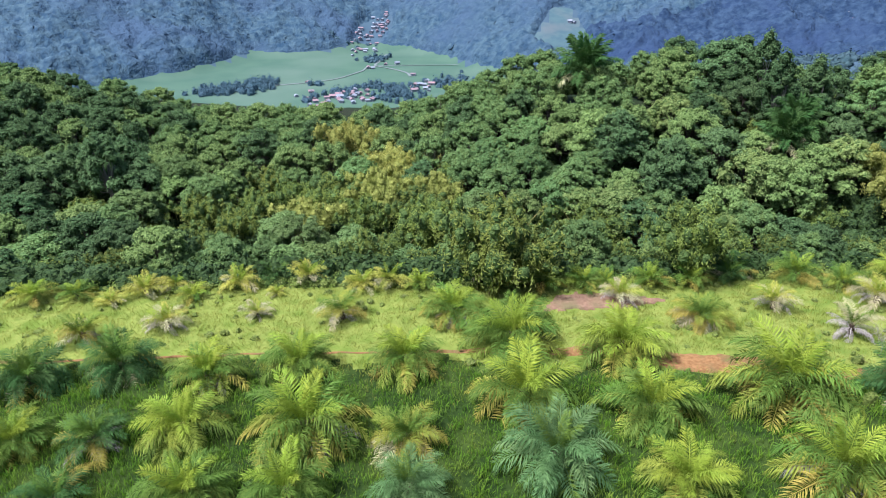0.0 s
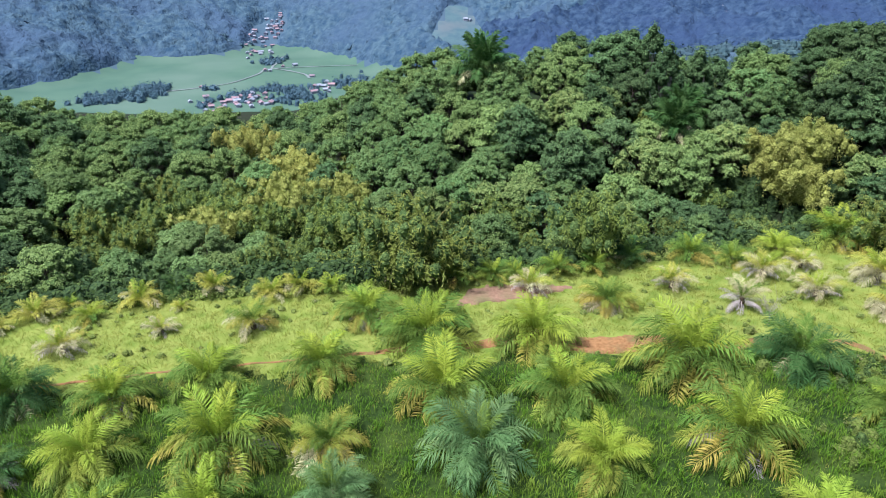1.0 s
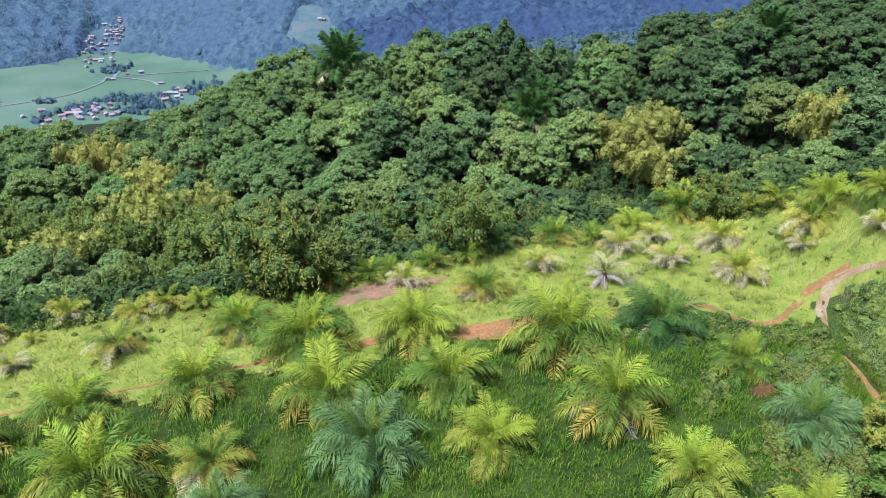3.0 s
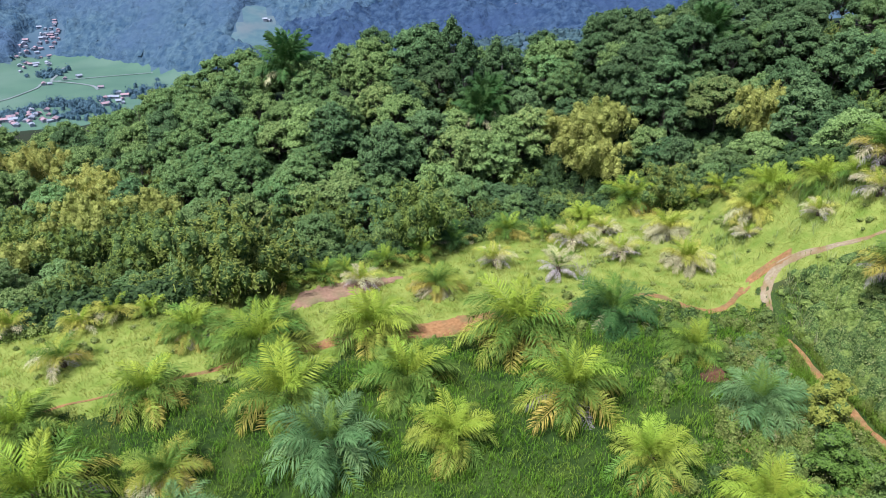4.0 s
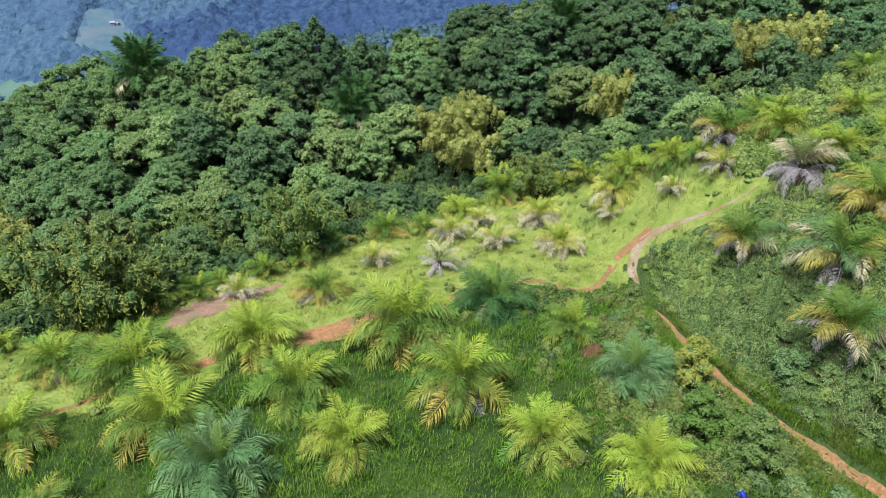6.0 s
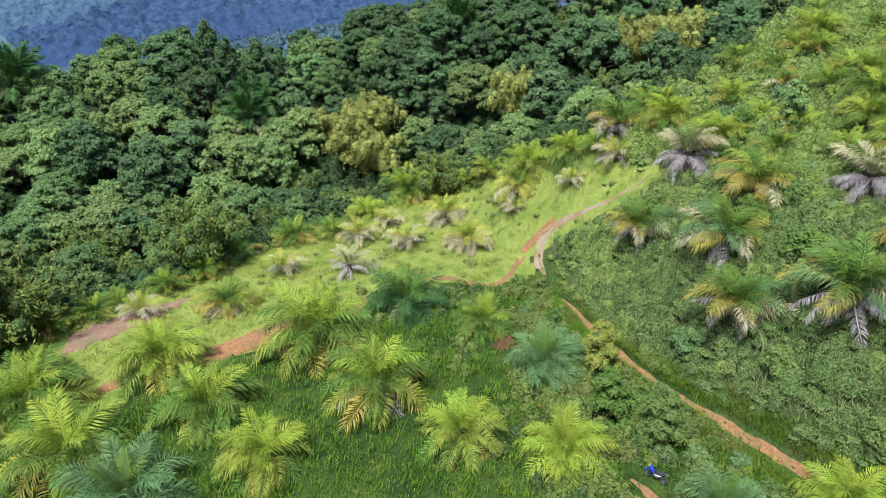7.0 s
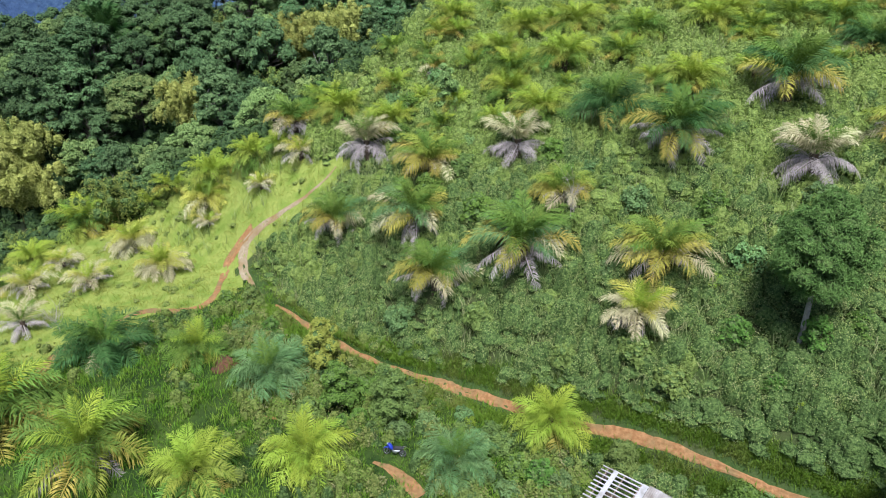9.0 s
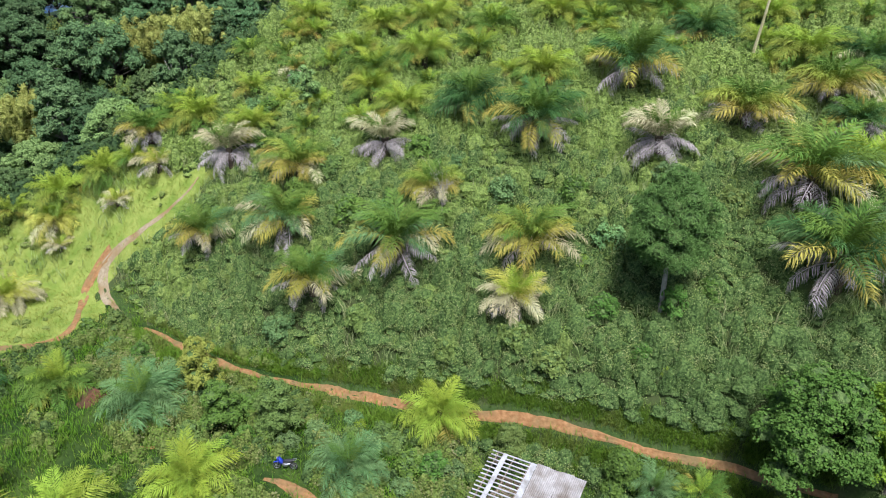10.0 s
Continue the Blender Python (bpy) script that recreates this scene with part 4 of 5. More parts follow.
# ---- far woods on the mountains and in the valley: too many to count ----
def canopy_sheet():
    """The closed canopy on the mountains: one uneven blanket of crowns, in a hazed colour and a darker one painted for
    cloud shade.
    """
    rng = np.random.default_rng(26)
    a, r = np.meshgrid(np.radians(np.arange(-38, 52, 0.22)), np.arange(1255, 2260, 6.0))
    a = a + np.radians(0.06) * rng.standard_normal(a.shape)
    r = r + 1.6 * rng.standard_normal(a.shape)
    x, y = r * np.sin(a), r * np.cos(a)
    g = height(x, y)
    z = 4.0 * np.abs(ripple(x, y, 5.5)) + 5.0 * np.abs(ripple(y, x, 9.0)) + 6 * ripple(y, x, 17) + 7 * ripple(x, y, 38) + 1.8 * rng.standard_normal(a.shape) + 9
    grown_up = smooth((g + 222) / 14) * clear_of(x, y)
    z = g + np.maximum(z, 1) * grown_up - 4 * (1 - grown_up)
    n = a.shape[1]
    i, j = np.meshgrid(np.arange(a.shape[0] - 1), np.arange(n - 1), indexing="ij")
    quads = np.stack([i * n + j, (i + 1) * n + j, (i + 1) * n + j + 1, i * n + j + 1], -1).reshape(-1, 4)
    verts = np.stack([x, y, z], -1).reshape(-1, 3)
    c = verts[quads].mean(1)
    wood = height(c[:, 0], c[:, 1]) > -223.5
    cloud_shade = np.degrees(np.arctan2(c[:, 0], c[:, 1])) > 15 + 5 * np.sin(np.hypot(c[:, 0], c[:, 1]) / 60) + 2 * ripple(c[:, 0], c[:, 1], 30)
    for name, pick, mat, label in (("mountain_woods", wood & ~cloud_shade, FAR_LEAF, "hazy blue-green forest covering the distant mountainside"), ("mountain_woods_shaded", wood & cloud_shade, CLOUD_SHADE_LEAF, "forest on the distant mountainside, coloured dark blue for cloud shade and haze")):
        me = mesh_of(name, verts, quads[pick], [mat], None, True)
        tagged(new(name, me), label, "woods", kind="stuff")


def build_far():
    rng = np.random.default_rng(21)
    canopy_sheet()
    k = 7000
    az, r = rng.uniform(5, 62, k), rng.uniform(480, 1050, k)
    x, y = r * np.sin(np.radians(az)), r * np.cos(np.radians(az))
    z = height(x, y)
    ok = (z > -216)
    n = int(ok.sum())
    bush_field("spur_woods", x[ok], y[ok], z[ok], rng.uniform(4, 9, n), rng.uniform(4, 10, n), np.full(n, 0.5), np.full(n, 1.6), MID_LEAF, MID_MASS, "woods on the lower spur of the valley, coloured bluish green for haze", "woods", 23)
    gx, gy = [], []
    for a, rr, n, sa, sr in ((-17.3, 1255, 120, 1.3, 20), (-14.6, 1290, 70, 0.6, 22), (-3.6, 1165, 70, 1.0, 30), (-8.3, 1190, 22, 0.7, 16), (-5.0, 1230, 30, 1.0, 16), (-5.2, 1510, 26, 0.7, 16), (1.5, 1260, 50, 1.4, 28), (-9.6, 1680, 30, 2.0, 12), (-10.7, 1150, 10, 0.4, 10), (-10.4, 1265, 6, 0.4, 6)):
        aa, r2 = a + sa * rng.standard_normal(n), rr + sr * rng.standard_normal(n)
        gx.append(r2 * np.sin(np.radians(aa)))
        gy.append(r2 * np.cos(np.radians(aa)))
    gx, gy = np.concatenate(gx), np.concatenate(gy)
    n = len(gx)
    bush_field("valley_groves", gx, gy, height(gx, gy), rng.uniform(3.5, 7.5, n), rng.uniform(5, 12, n), np.full(n, 2.2), np.full(n, 1.5), GROVE_TWIG, GROVE_LEAF, "tree groves among the paddy fields, coloured blue-green for haze", "woods", 24)


build_far()


# ---- grass and scrub ----
def blades(name, xs, ys, tall, mat, label, seed, per=9, spread=0.3):
    rng = np.random.default_rng(seed)
    k = len(xs) * per
    x = np.repeat(xs, per) + spread * rng.standard_normal(k)
    y = np.repeat(ys, per) + spread * rng.standard_normal(k)
    z = height(x, y) + 0.12 * ripple(x, y, 1.3) - 0.02
    h = np.repeat(tall, per) * (0.6 + 0.8 * rng.random(k))
    a = 2 * np.pi * rng.random(k)
    lean = 0.25 + 0.6 * rng.random(k)
    w = 0.014 + 0.018 * rng.random(k)
    foot = np.stack([x, y, z], -1)
    side = np.stack([-np.sin(a), np.cos(a), 0 * a], -1) * w[:, None]
    tip = foot + np.stack([np.cos(a) * h * lean, np.sin(a) * h * lean, h], -1)
    mid = foot + np.stack([np.cos(a) * h * lean * 0.3, np.sin(a) * h * lean * 0.3, h * 0.6], -1)
    verts = np.stack([foot, mid + side, tip, mid - side], 1).reshape(-1, 3)
    faces = np.arange(4 * k).reshape(-1, 4)
    return tagged(new(name, mesh_of(name, verts, faces, [mat])), label, "grass", kind="stuff")


TRAILS = np.concatenate([smooth_line(p, 0.5) for p in (FOOT_TRAIL, GRAVEL_TRACK, TERRACE_TRAIL, LOWER_TRAIL)])


def off_trail(x, y, d):
    ok = np.ones(len(x), bool)
    for i in range(0, len(x), 4000):
        dx = x[i:i + 4000, None] - TRAILS[None, :, 0]
        dy = y[i:i + 4000, None] - TRAILS[None, :, 1]
        ok[i:i + 4000] = (dx * dx + dy * dy).min(1) > d * d
    return ok


def in_plot(x, y, poly):
    p, inside = np.array(poly), np.zeros(len(x), bool)
    for (x1, y1), (x2, y2) in zip(p, np.roll(p, -1, 0)):
        cut = (y1 > y) != (y2 > y)
        inside ^= cut & (x < (x2 - x1) * (y - y1) / (y2 - y1 + 1e-9) + x1)
    return inside


def build_grass():
    rng = np.random.default_rng(31)
    k = 64000
    az, r = rng.uniform(-44, 128, k), np.sqrt(rng.uniform(24 ** 2, 93 ** 2, k))
    x, y = r * np.sin(np.radians(az)), r * np.cos(np.radians(az))
    edge = np.interp(az, EDGE_AZ, EDGE_R)
    ok = (r < edge + 2) & ((slope_u(x, y) < 3 + 2 * ripple(x, y, 3)) | grassy(x, y)) & off_trail(x, y, 0.62) & ~in_plot(x, y, BARE_PLOT) & (((x - 23) / 6) ** 2 + ((y - 49.9) / 1.25) ** 2 > 1)
    x, y = x[ok], y[ok]
    low = ~upland(x, y + np.abs(2.2 * rng.standard_normal(len(x)))) & (rng.random(len(x)) < 0.93) & ~grassy(x, y)
    blades("lush_grass", x[low], y[low], 0.36 + 0.25 * rng.random(low.sum()) + 0.18 * ripple(x[low], y[low], 1.1), LUSH, "lush bright green grass between the palms", 32)
    blades("meadow_grass", x[~low], y[~low], 0.13 + 0.14 * rng.random((~low).sum()), GRASS, "short yellowish green grass on the knoll", 33)


build_grass()


def build_meadow_weeds():
    """Low dull tufts scattered over the open knoll."""
    rng = np.random.default_rng(66)
    k = 2600
    az, r = rng.uniform(-40, 72, k), np.sqrt(rng.uniform(46 ** 2, 92 ** 2, k))
    x, y = r * np.sin(np.radians(az)), r * np.cos(np.radians(az))
    ok = (upland(x, y) | grassy(x, y)) & (r < np.interp(az, EDGE_AZ, EDGE_R) + 1) & off_trail(x, y, 0.9) & ~in_plot(x, y, BARE_PLOT) & (ripple(x, y, 2.7) + 0.7 * rng.standard_normal(k) > 0.35)
    x, y = x[ok], y[ok]
    n = len(x)
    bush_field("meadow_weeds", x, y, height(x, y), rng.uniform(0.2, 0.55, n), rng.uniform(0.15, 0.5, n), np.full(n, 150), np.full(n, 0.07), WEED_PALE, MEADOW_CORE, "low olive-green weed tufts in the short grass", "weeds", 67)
    # leafy thicket of seedlings along the rim of the knoll
    k = 900
    az = rng.uniform(-32, 66, k)
    r = np.interp(az, EDGE_AZ, EDGE_R) - 2.2 + 2.6 * rng.random(k)
    x, y = r * np.sin(np.radians(az)), r * np.cos(np.radians(az))
    bush_field("rim_thicket", x, y, height(x, y), rng.uniform(0.3, 0.8, k), rng.uniform(0.3, 1.1, k), np.full(k, 120), np.full(k, 0.11), LIGHT_SCRUB, MEADOW_CORE, "light green seedlings along the rim of the knoll", "weeds", 68)


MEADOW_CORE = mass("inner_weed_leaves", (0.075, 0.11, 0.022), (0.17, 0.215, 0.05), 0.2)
build_meadow_weeds()


def build_scrub():
    """Knee- to chest-high leafy bushes, grown together over the hillside."""
    rng = np.random.default_rng(41)
    k = 30000
    az, r = rng.uniform(36, 124, k), np.sqrt(rng.uniform(34 ** 2, 116 ** 2, k))
    x, y = r * np.sin(np.radians(az)), r * np.cos(np.radians(az))
    edge = np.interp(az, EDGE_AZ, EDGE_R)
    u = slope_u(x, y)
    ok = (r < edge + 2) & (u > 0.0 + 0.8 * ripple(x, y, 3)) & off_trail(x, y, 1.35) & ~grassy(x, y) & ((r < 80) | (rng.random(k) < 0.7))
    x, y, r = x[ok], y[ok], r[ok]
    z = height(x, y)
    rise = 0.3 + 1.7 * np.clip(0.25 + 0.3 * ripple(x, y, 1.6) + 0.3 * ripple(y, x, 5.0) + 0.45 * rng.standard_normal(len(x)), 0, 1.15)
    near = np.clip(off_distance(x, y) / 3.5, 0.3, 1) * palm_room(x, y)
    tone = scrub_tone(x, y, rng)
    for t, mat, name, label in ((0, DARK_SCRUB, "dark_scrub", "dense dark green bushes at the foot of the hillside"), (1, SCRUB, "hillside_scrub", "dense leafy green scrub covering the hillside"),
                                (2, LIGHT_SCRUB, "upper_scrub", "light yellowish green scrub over the upper hillside")):
        b = tone == t
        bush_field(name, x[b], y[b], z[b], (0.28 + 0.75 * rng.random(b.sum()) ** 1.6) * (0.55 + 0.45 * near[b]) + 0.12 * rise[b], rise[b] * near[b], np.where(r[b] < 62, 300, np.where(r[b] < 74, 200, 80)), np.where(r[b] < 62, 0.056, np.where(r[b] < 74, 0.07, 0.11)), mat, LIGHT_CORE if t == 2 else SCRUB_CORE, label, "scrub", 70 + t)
    # tall grass stems standing out of the scrub
    k = 9000
    az, rr = rng.uniform(44, 120, k), np.sqrt(rng.uniform(44 ** 2, 84 ** 2, k))
    sx, sy = rr * np.sin(np.radians(az)), rr * np.cos(np.radians(az))
    ok = (slope_u(sx, sy) > 0.5) & (rr < np.interp(az, EDGE_AZ, EDGE_R)) & (ripple(sx, sy, 3.1) + 0.6 * rng.standard_normal(k) > 0.1) & off_trail(sx, sy, 1.4)
    blades("stem_grass", sx[ok], sy[ok], 0.8 + 0.9 * rng.random(ok.sum()), PALE_STEM, "tall pale green grass stems among the scrub", 49, 7, 0.16)
    # longer grass along the uphill side of the foot trail and in gaps of the scrub
    line = smooth_line(FOOT_TRAIL, 0.3)
    k = 8000
    at = rng.integers(0, len(line), k)
    margin = np.interp(at, [0, 0.35 * len(line), 0.6 * len(line)], [0.5, 0.6, 0.8])
    side = np.sign(rng.standard_normal(k)) * (margin + 1.3 * rng.random(k) ** 1.4)
    run = np.gradient(line, axis=0)
    run /= np.linalg.norm(run, axis=1)[:, None] + 1e-9
    x = line[at, 0] + run[at, 1] * side + 0.15 * rng.standard_normal(k)
    y = line[at, 1] - run[at, 0] * side + 0.15 * rng.standard_normal(k)
    ok = off_distance(x, y) > 0.85 * margin
    blades("tall_grass", x[ok], y[ok], 0.22 + 0.32 * rng.random(ok.sum()), TALL_GRASS, "long bright green grass beside the foot trail", 47, 9, 0.12)


def palm_room(x, y):
    """Low under a palm's crown, 1 outside it."""
    out = np.ones(len(x))
    for a, b, r, s in PALM_ROWS:
        out = np.minimum(out, np.clip(np.hypot(x - a, y - b) / (1.1 * r), 0.35, 1))
    return out


def off_distance(x, y):
    """How far each place is from the nearest trail."""
    out = np.zeros(len(x))
    for i in range(0, len(x), 4000):
        out[i:i + 4000] = np.sqrt(((x[i:i + 4000, None] - TRAILS[None, :, 0]) ** 2 + (y[i:i + 4000, None] - TRAILS[None, :, 1]) ** 2).min(1))
    return out


def scrub_tone(x, y, rng):
    """0: dark bushes low on the slope, 1: middling, 2: light, high on the hill."""
    u = slope_u(x, y)
    v = u / 21 + 0.018 * (y - 6) + 0.28 * ripple(x, y, 4.5) + 0.26 * rng.standard_normal(len(x))
    return np.where(v < 0.0, 0, np.where(v < 0.84, 1, 2))


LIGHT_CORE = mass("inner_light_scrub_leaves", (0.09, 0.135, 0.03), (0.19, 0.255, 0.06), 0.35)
build_scrub()


def build_weeds():
    """Knee-high weeds and seedlings on the verge and between the lower palms."""
    rng = np.random.default_rng(61)
    k = 9000
    az, r = rng.uniform(30, 118, k), np.sqrt(rng.uniform(31 ** 2, 62 ** 2, k))
    x, y = r * np.sin(np.radians(az)), r * np.cos(np.radians(az))
    u = slope_u(x, y)
    patch = 0.5 * ripple(x, y, 2.4) + 0.35 * ripple(y, x, 1.1) + 0.25 * rng.standard_normal(k)
    ok = (u > -20) & (u < 0.4) & (off_distance(x, y) > 1.25) & (patch > np.interp(u, [-18, -12, -8, -3, 0], [0.7, 0.25, -0.25, -0.1, 0.1])) & ~in_plot(x, y, HUT_PLOT) & (np.hypot(x - BIKE[0][0], y - BIKE[0][1]) > 1.5) & (np.hypot(x - 39.5, y - 33.2) > 2.2)
    x, y = x[ok], y[ok]
    z = height(x, y)
    kind = (rng.random(len(x)) * 0.6 + 0.2 + 0.25 * ripple(x, y, 3.3))
    for lo, hi, mat, name, label in ((-1, 0.26, WEED_DARK, "dark_weeds", "dark green weeds in the shade of the palms"), (0.26, 0.6, WEED, "green_weeds", "knee-high fresh green weeds on the verge"),
                                     (0.6, 2, WEED_PALE, "pale_weeds", "pale yellowish green weeds on the verge")):
        b = (kind >= lo) & (kind < hi)
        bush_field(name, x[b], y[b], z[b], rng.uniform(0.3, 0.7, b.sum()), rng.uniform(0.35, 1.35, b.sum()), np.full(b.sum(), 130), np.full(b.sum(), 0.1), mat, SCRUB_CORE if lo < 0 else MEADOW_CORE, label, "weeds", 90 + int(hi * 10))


HUT_PLOT = [(33.2, 3.0), (39.2, 1.6), (38.2, -6.4), (32.2, -4.5)]
build_weeds()


# ---- worked ground ----
def build_plot():
    """A small tilled plot: furrow ridges of dry earth."""
    p = np.array(BARE_PLOT)
    lo, hi = p.min(0) - 0.3, p.max(0) + 0.3
    step = 0.22
    xs, ys = np.arange(lo[0], hi[0], step), np.arange(lo[1], hi[1], step)
    gx, gy = np.meshgrid(xs, ys, indexing="ij")
    inside = in_plot((gx + 0.25 * ripple(gx, gy, 0.8)).ravel(), (gy + 0.25 * ripple(gy, gx, 0.8)).ravel(), BARE_PLOT).reshape(gx.shape)
    rng = np.random.default_rng(51)
    gz = height(gx, gy) + 0.16 + 0.12 * np.sin((gy + 0.1 * gx) * 2 * np.pi / 0.8) + 0.03 * rng.standard_normal(gx.shape) + 0.12 * ripple(gx, gy, 1.3)
    gz = np.where(inside, gz, gz - 0.35)
    n = len(ys)
    faces = [(i * n + j, (i + 1) * n + j, (i + 1) * n + j + 1, i * n + j + 1) for i in range(len(xs) - 1) for j in range(n - 1)
             if inside[i:i + 2, j:j + 2].any()]
    me = mesh_of("tilled_plot", np.stack([gx, gy, gz], -1).reshape(-1, 3), faces, [DRY_SOIL], None, True)
    tagged(new("tilled_plot", me), "small tilled plot of dry brown earth with furrows", "field", kind="structure")


build_plot()


def build_cut(x, y, wide, deep, seed, label):
    """A fresh red earth bank, scraped out of the slope."""
    rng = np.random.default_rng(seed)
    verts, n, k = [], 18, 6
    for i in range(k + 1):
        q = i / k
        for j in range(n):
            a = 2 * math.pi * j / n
            r = q * (1 + 0.2 * math.sin(3 * a + seed) + 0.08 * rng.standard_normal())
            px, py = x + wide * r * math.cos(a), y + deep * r * math.sin(a)
            verts.append((px, py, float(height(px, py)) + 0.6 * (1 - q ** 2) - 0.1 * q + 0.05 * rng.standard_normal()))
    faces = [(i * n + j, (i + 1) * n + j, (i + 1) * n + (j + 1) % n, i * n + (j + 1) % n) for i in range(k) for j in range(n)]
    tagged(new("earth_mound", mesh_of("earth_mound", verts, faces, [RED_BANK], None, True)), label, "earth mound")


build_cut(39.8, 33.4, 1.5, 1.5, 61, "fresh mound of dark red earth beside a palm")


# ---- shrubs and single trees of the plantation ----
def put(ob, x, y, turn=0.0, s=1.0, sink=0.2):
    ob.matrix_basis = pose(x, y, float(height(x, y)) - sink, 0, 0, turn) @ Matrix.Scale(s, 4)
    return ob


def build_shrub(name, label, mat, seed, tall, wide, leaves, size=0.13):
    rng = np.random.default_rng(seed)
    top = new(name)
    tv, tf, ls = [], [], []
    for i in range(12):
        a = i * 2.4
        q = (i + 0.5) / 12
        out = wide * rng.uniform(0.3, 0.75) * math.sqrt(1 - 0.85 * q)
        c = (out * math.cos(a), out * math.sin(a), tall * (0.14 + 0.76 * q))
        r = wide * rng.uniform(0.3, 0.5) * (1.1 - 0.45 * q)
        ls.append((c, (r, r, r * 0.9)))
        limb(tv, tf, (0.1 * math.cos(a), 0.1 * math.sin(a), -0.3), c, 0.035, 0.012, 5, 3, 0.15, rng)
    tagged(part("stem_bundle", mesh_of("stem_bundle", tv, tf, [BARK]), top), kind="stuff")
    part("foliage", crown_mesh("foliage", ls, mat, int(leaves * 1.5), size * 0.62, rng, 0.7, 0.45, 0.8, 15), top)
    return tagged(top, label, "shrub")


put(build_shrub("tall_shrub", "tall leafy shrub with yellowish green young shoots", LEAF["young"], 71, 5.6, 2.0, 6200), *BUSH[0])
put(build_shrub("tall_shrub", "light green bushy shrub beside the trail", LEAF["fresh"], 72, 4.8, 1.8, 5200), *BUSH[1])
put(build_shrub("tall_shrub", "yellowish green bushy shrub above the parked motorcycle", LEAF["shrub"], 73, 5.2, 2.1, 6400), *BUSH[2])
put(build_shrub("tall_shrub", "dense mid-green shrub beside the hut", LEAF["fresh"], 74, 3.8, 1.8, 5600), *BUSH[3])
put(build_shrub("tall_shrub", "grey-green shrub leaning over the hut roof", LEAF["shrub"], 75, 3.3, 1.5, 4800), *BUSH[4])
put(build_shrub("hill_tree", "slender light green tree standing among hillside palms", LEAF["olive"], 76, 6.0, 1.6, 3000), *BUSH[7])
put(build_shrub("tall_shrub", "light green shrub on the grass beside the fork", LEAF["shrub"], 77, 2.4, 1.4, 2200), *BUSH[9])
put(build_shrub("tall_shrub", "low light green shrub at the fork", LEAF["fresh"], 78, 1.8, 1.1, 1400), *BUSH[10])


def build_verge():
    """Bushes between the lower palms and the foot trail."""
    rng = random.Random(83)
    kinds = (("mid-green leafy bush growing on the slope", LEAF["fresh"], 1.9, 1.1), ("olive-green bush growing on the slope", LEAF["shrub"], 1.6, 1.05), ("dark green low bush between the palms", LEAF["mid"], 1.3, 1.2))
    protos, kept = {}, []
    palms = [(x, y, r) for x, y, r, s in PALM_ROWS]
    for n in range(900):
        x, y = rng.uniform(29, 47), rng.uniform(-22, 36)
        u = float(slope_u(x, y))
        if not -9.5 < u < -0.2 or len(kept) > 74:
            continue
        if any(math.hypot(x - a, y - b) < 0.55 * r for a, b, r in palms) or any(math.hypot(x - a, y - b) < 1.35 for a, b in kept):
            continue
        if min(np.hypot(TRAILS[:, 0] - x, TRAILS[:, 1] - y)) < 1.9 or math.hypot(x - 36, y - 15.8) < 1.9 or (32 < x < 40 and -7 < y < 3.5):
            continue
        kept.append((x, y))
        k = rng.randrange(3)
        m = pose(x, y, float(height(x, y)) - 0.15, 0, 0, rng.uniform(0, 360)) @ Matrix.Scale(rng.uniform(0.6, 1.25), 4)
        if k in protos:
            laid(protos[k], m)
        else:
            label, mat, tall, wide = kinds[k]
            protos[k] = tagged(build_shrub("bush", label, mat, 160 + k, tall, wide, 1700, 0.12), group="bushes of the slope")
            protos[k].matrix_basis = m
    # the same kinds stand taller, singly, on the hillside
    while len(kept) < 118:
        x, y = rng.uniform(44, 76), rng.uniform(-24, 34)
        if not 2.5 < float(slope_u(x, y)) < 26 or any(math.hypot(x - a, y - b) < 2.4 for a, b in kept) or any(math.hypot(x - a, y - b) < 0.7 * r for a, b, r in palms):
            continue
        kept.append((x, y))
        laid(protos[rng.randrange(3)], pose(x, y, float(height(x, y)) - 0.1, 0, 0, rng.uniform(0, 360)) @ Matrix.Scale(rng.uniform(0.9, 1.6), 4))


build_verge()
for i, (x, y) in enumerate(LIME_BUSH):
    put(build_shrub("lime_shrub", "small bright lime-green shrub in the scrub", LEAF["lime"], 80 + i, 1.1, 0.75, 700, 0.09), x, y)


def build_bare_tree(label, seed, tall):
    rng = np.random.default_rng(seed)
    top = new("bare_tree")
    tv, tf = [], []
    limb(tv, tf, (0, 0, -0.4), (0.1, 0.05, tall * 0.55), 0.07, 0.045, 6, 4, 0.1, rng)
    bv, bf = [], []
    for i in range(11):
        a, q = i * 2.4, 0.35 + 0.2 * rng.random()
        base = np.array([0.1, 0.05, tall * q])
        tip = base + [rng.uniform(0.5, 1.1) * math.cos(a), rng.uniform(0.5, 1.1) * math.sin(a), tall * rng.uniform(0.25, 0.5)]
        limb(bv, bf, base, tip, 0.03, 0.01, 5, 3, 0.1, rng)
        for k in range(5):
            m = base + (tip - base) * rng.uniform(0.4, 1)
            limb(bv, bf, m, m + 0.5 * rng.standard_normal(3) + [0, 0, 0.3], 0.012, 0.005, 4, 2, 0.05, rng)
    part("trunk", mesh_of("bare_trunk", tv, tf, [PALE_BARK]), top)
    part("twig_crown", mesh_of("twig_crown", bv, bf, [PALE_BARK]), top)
    return tagged(top, label, "tree")


put(build_bare_tree("leafless pale grey sapling among hillside palms", 91, 4.6), *BUSH[6])
put(build_bare_tree("leafless pale sapling on the grassy knoll", 92, 3.4), *BUSH[5])


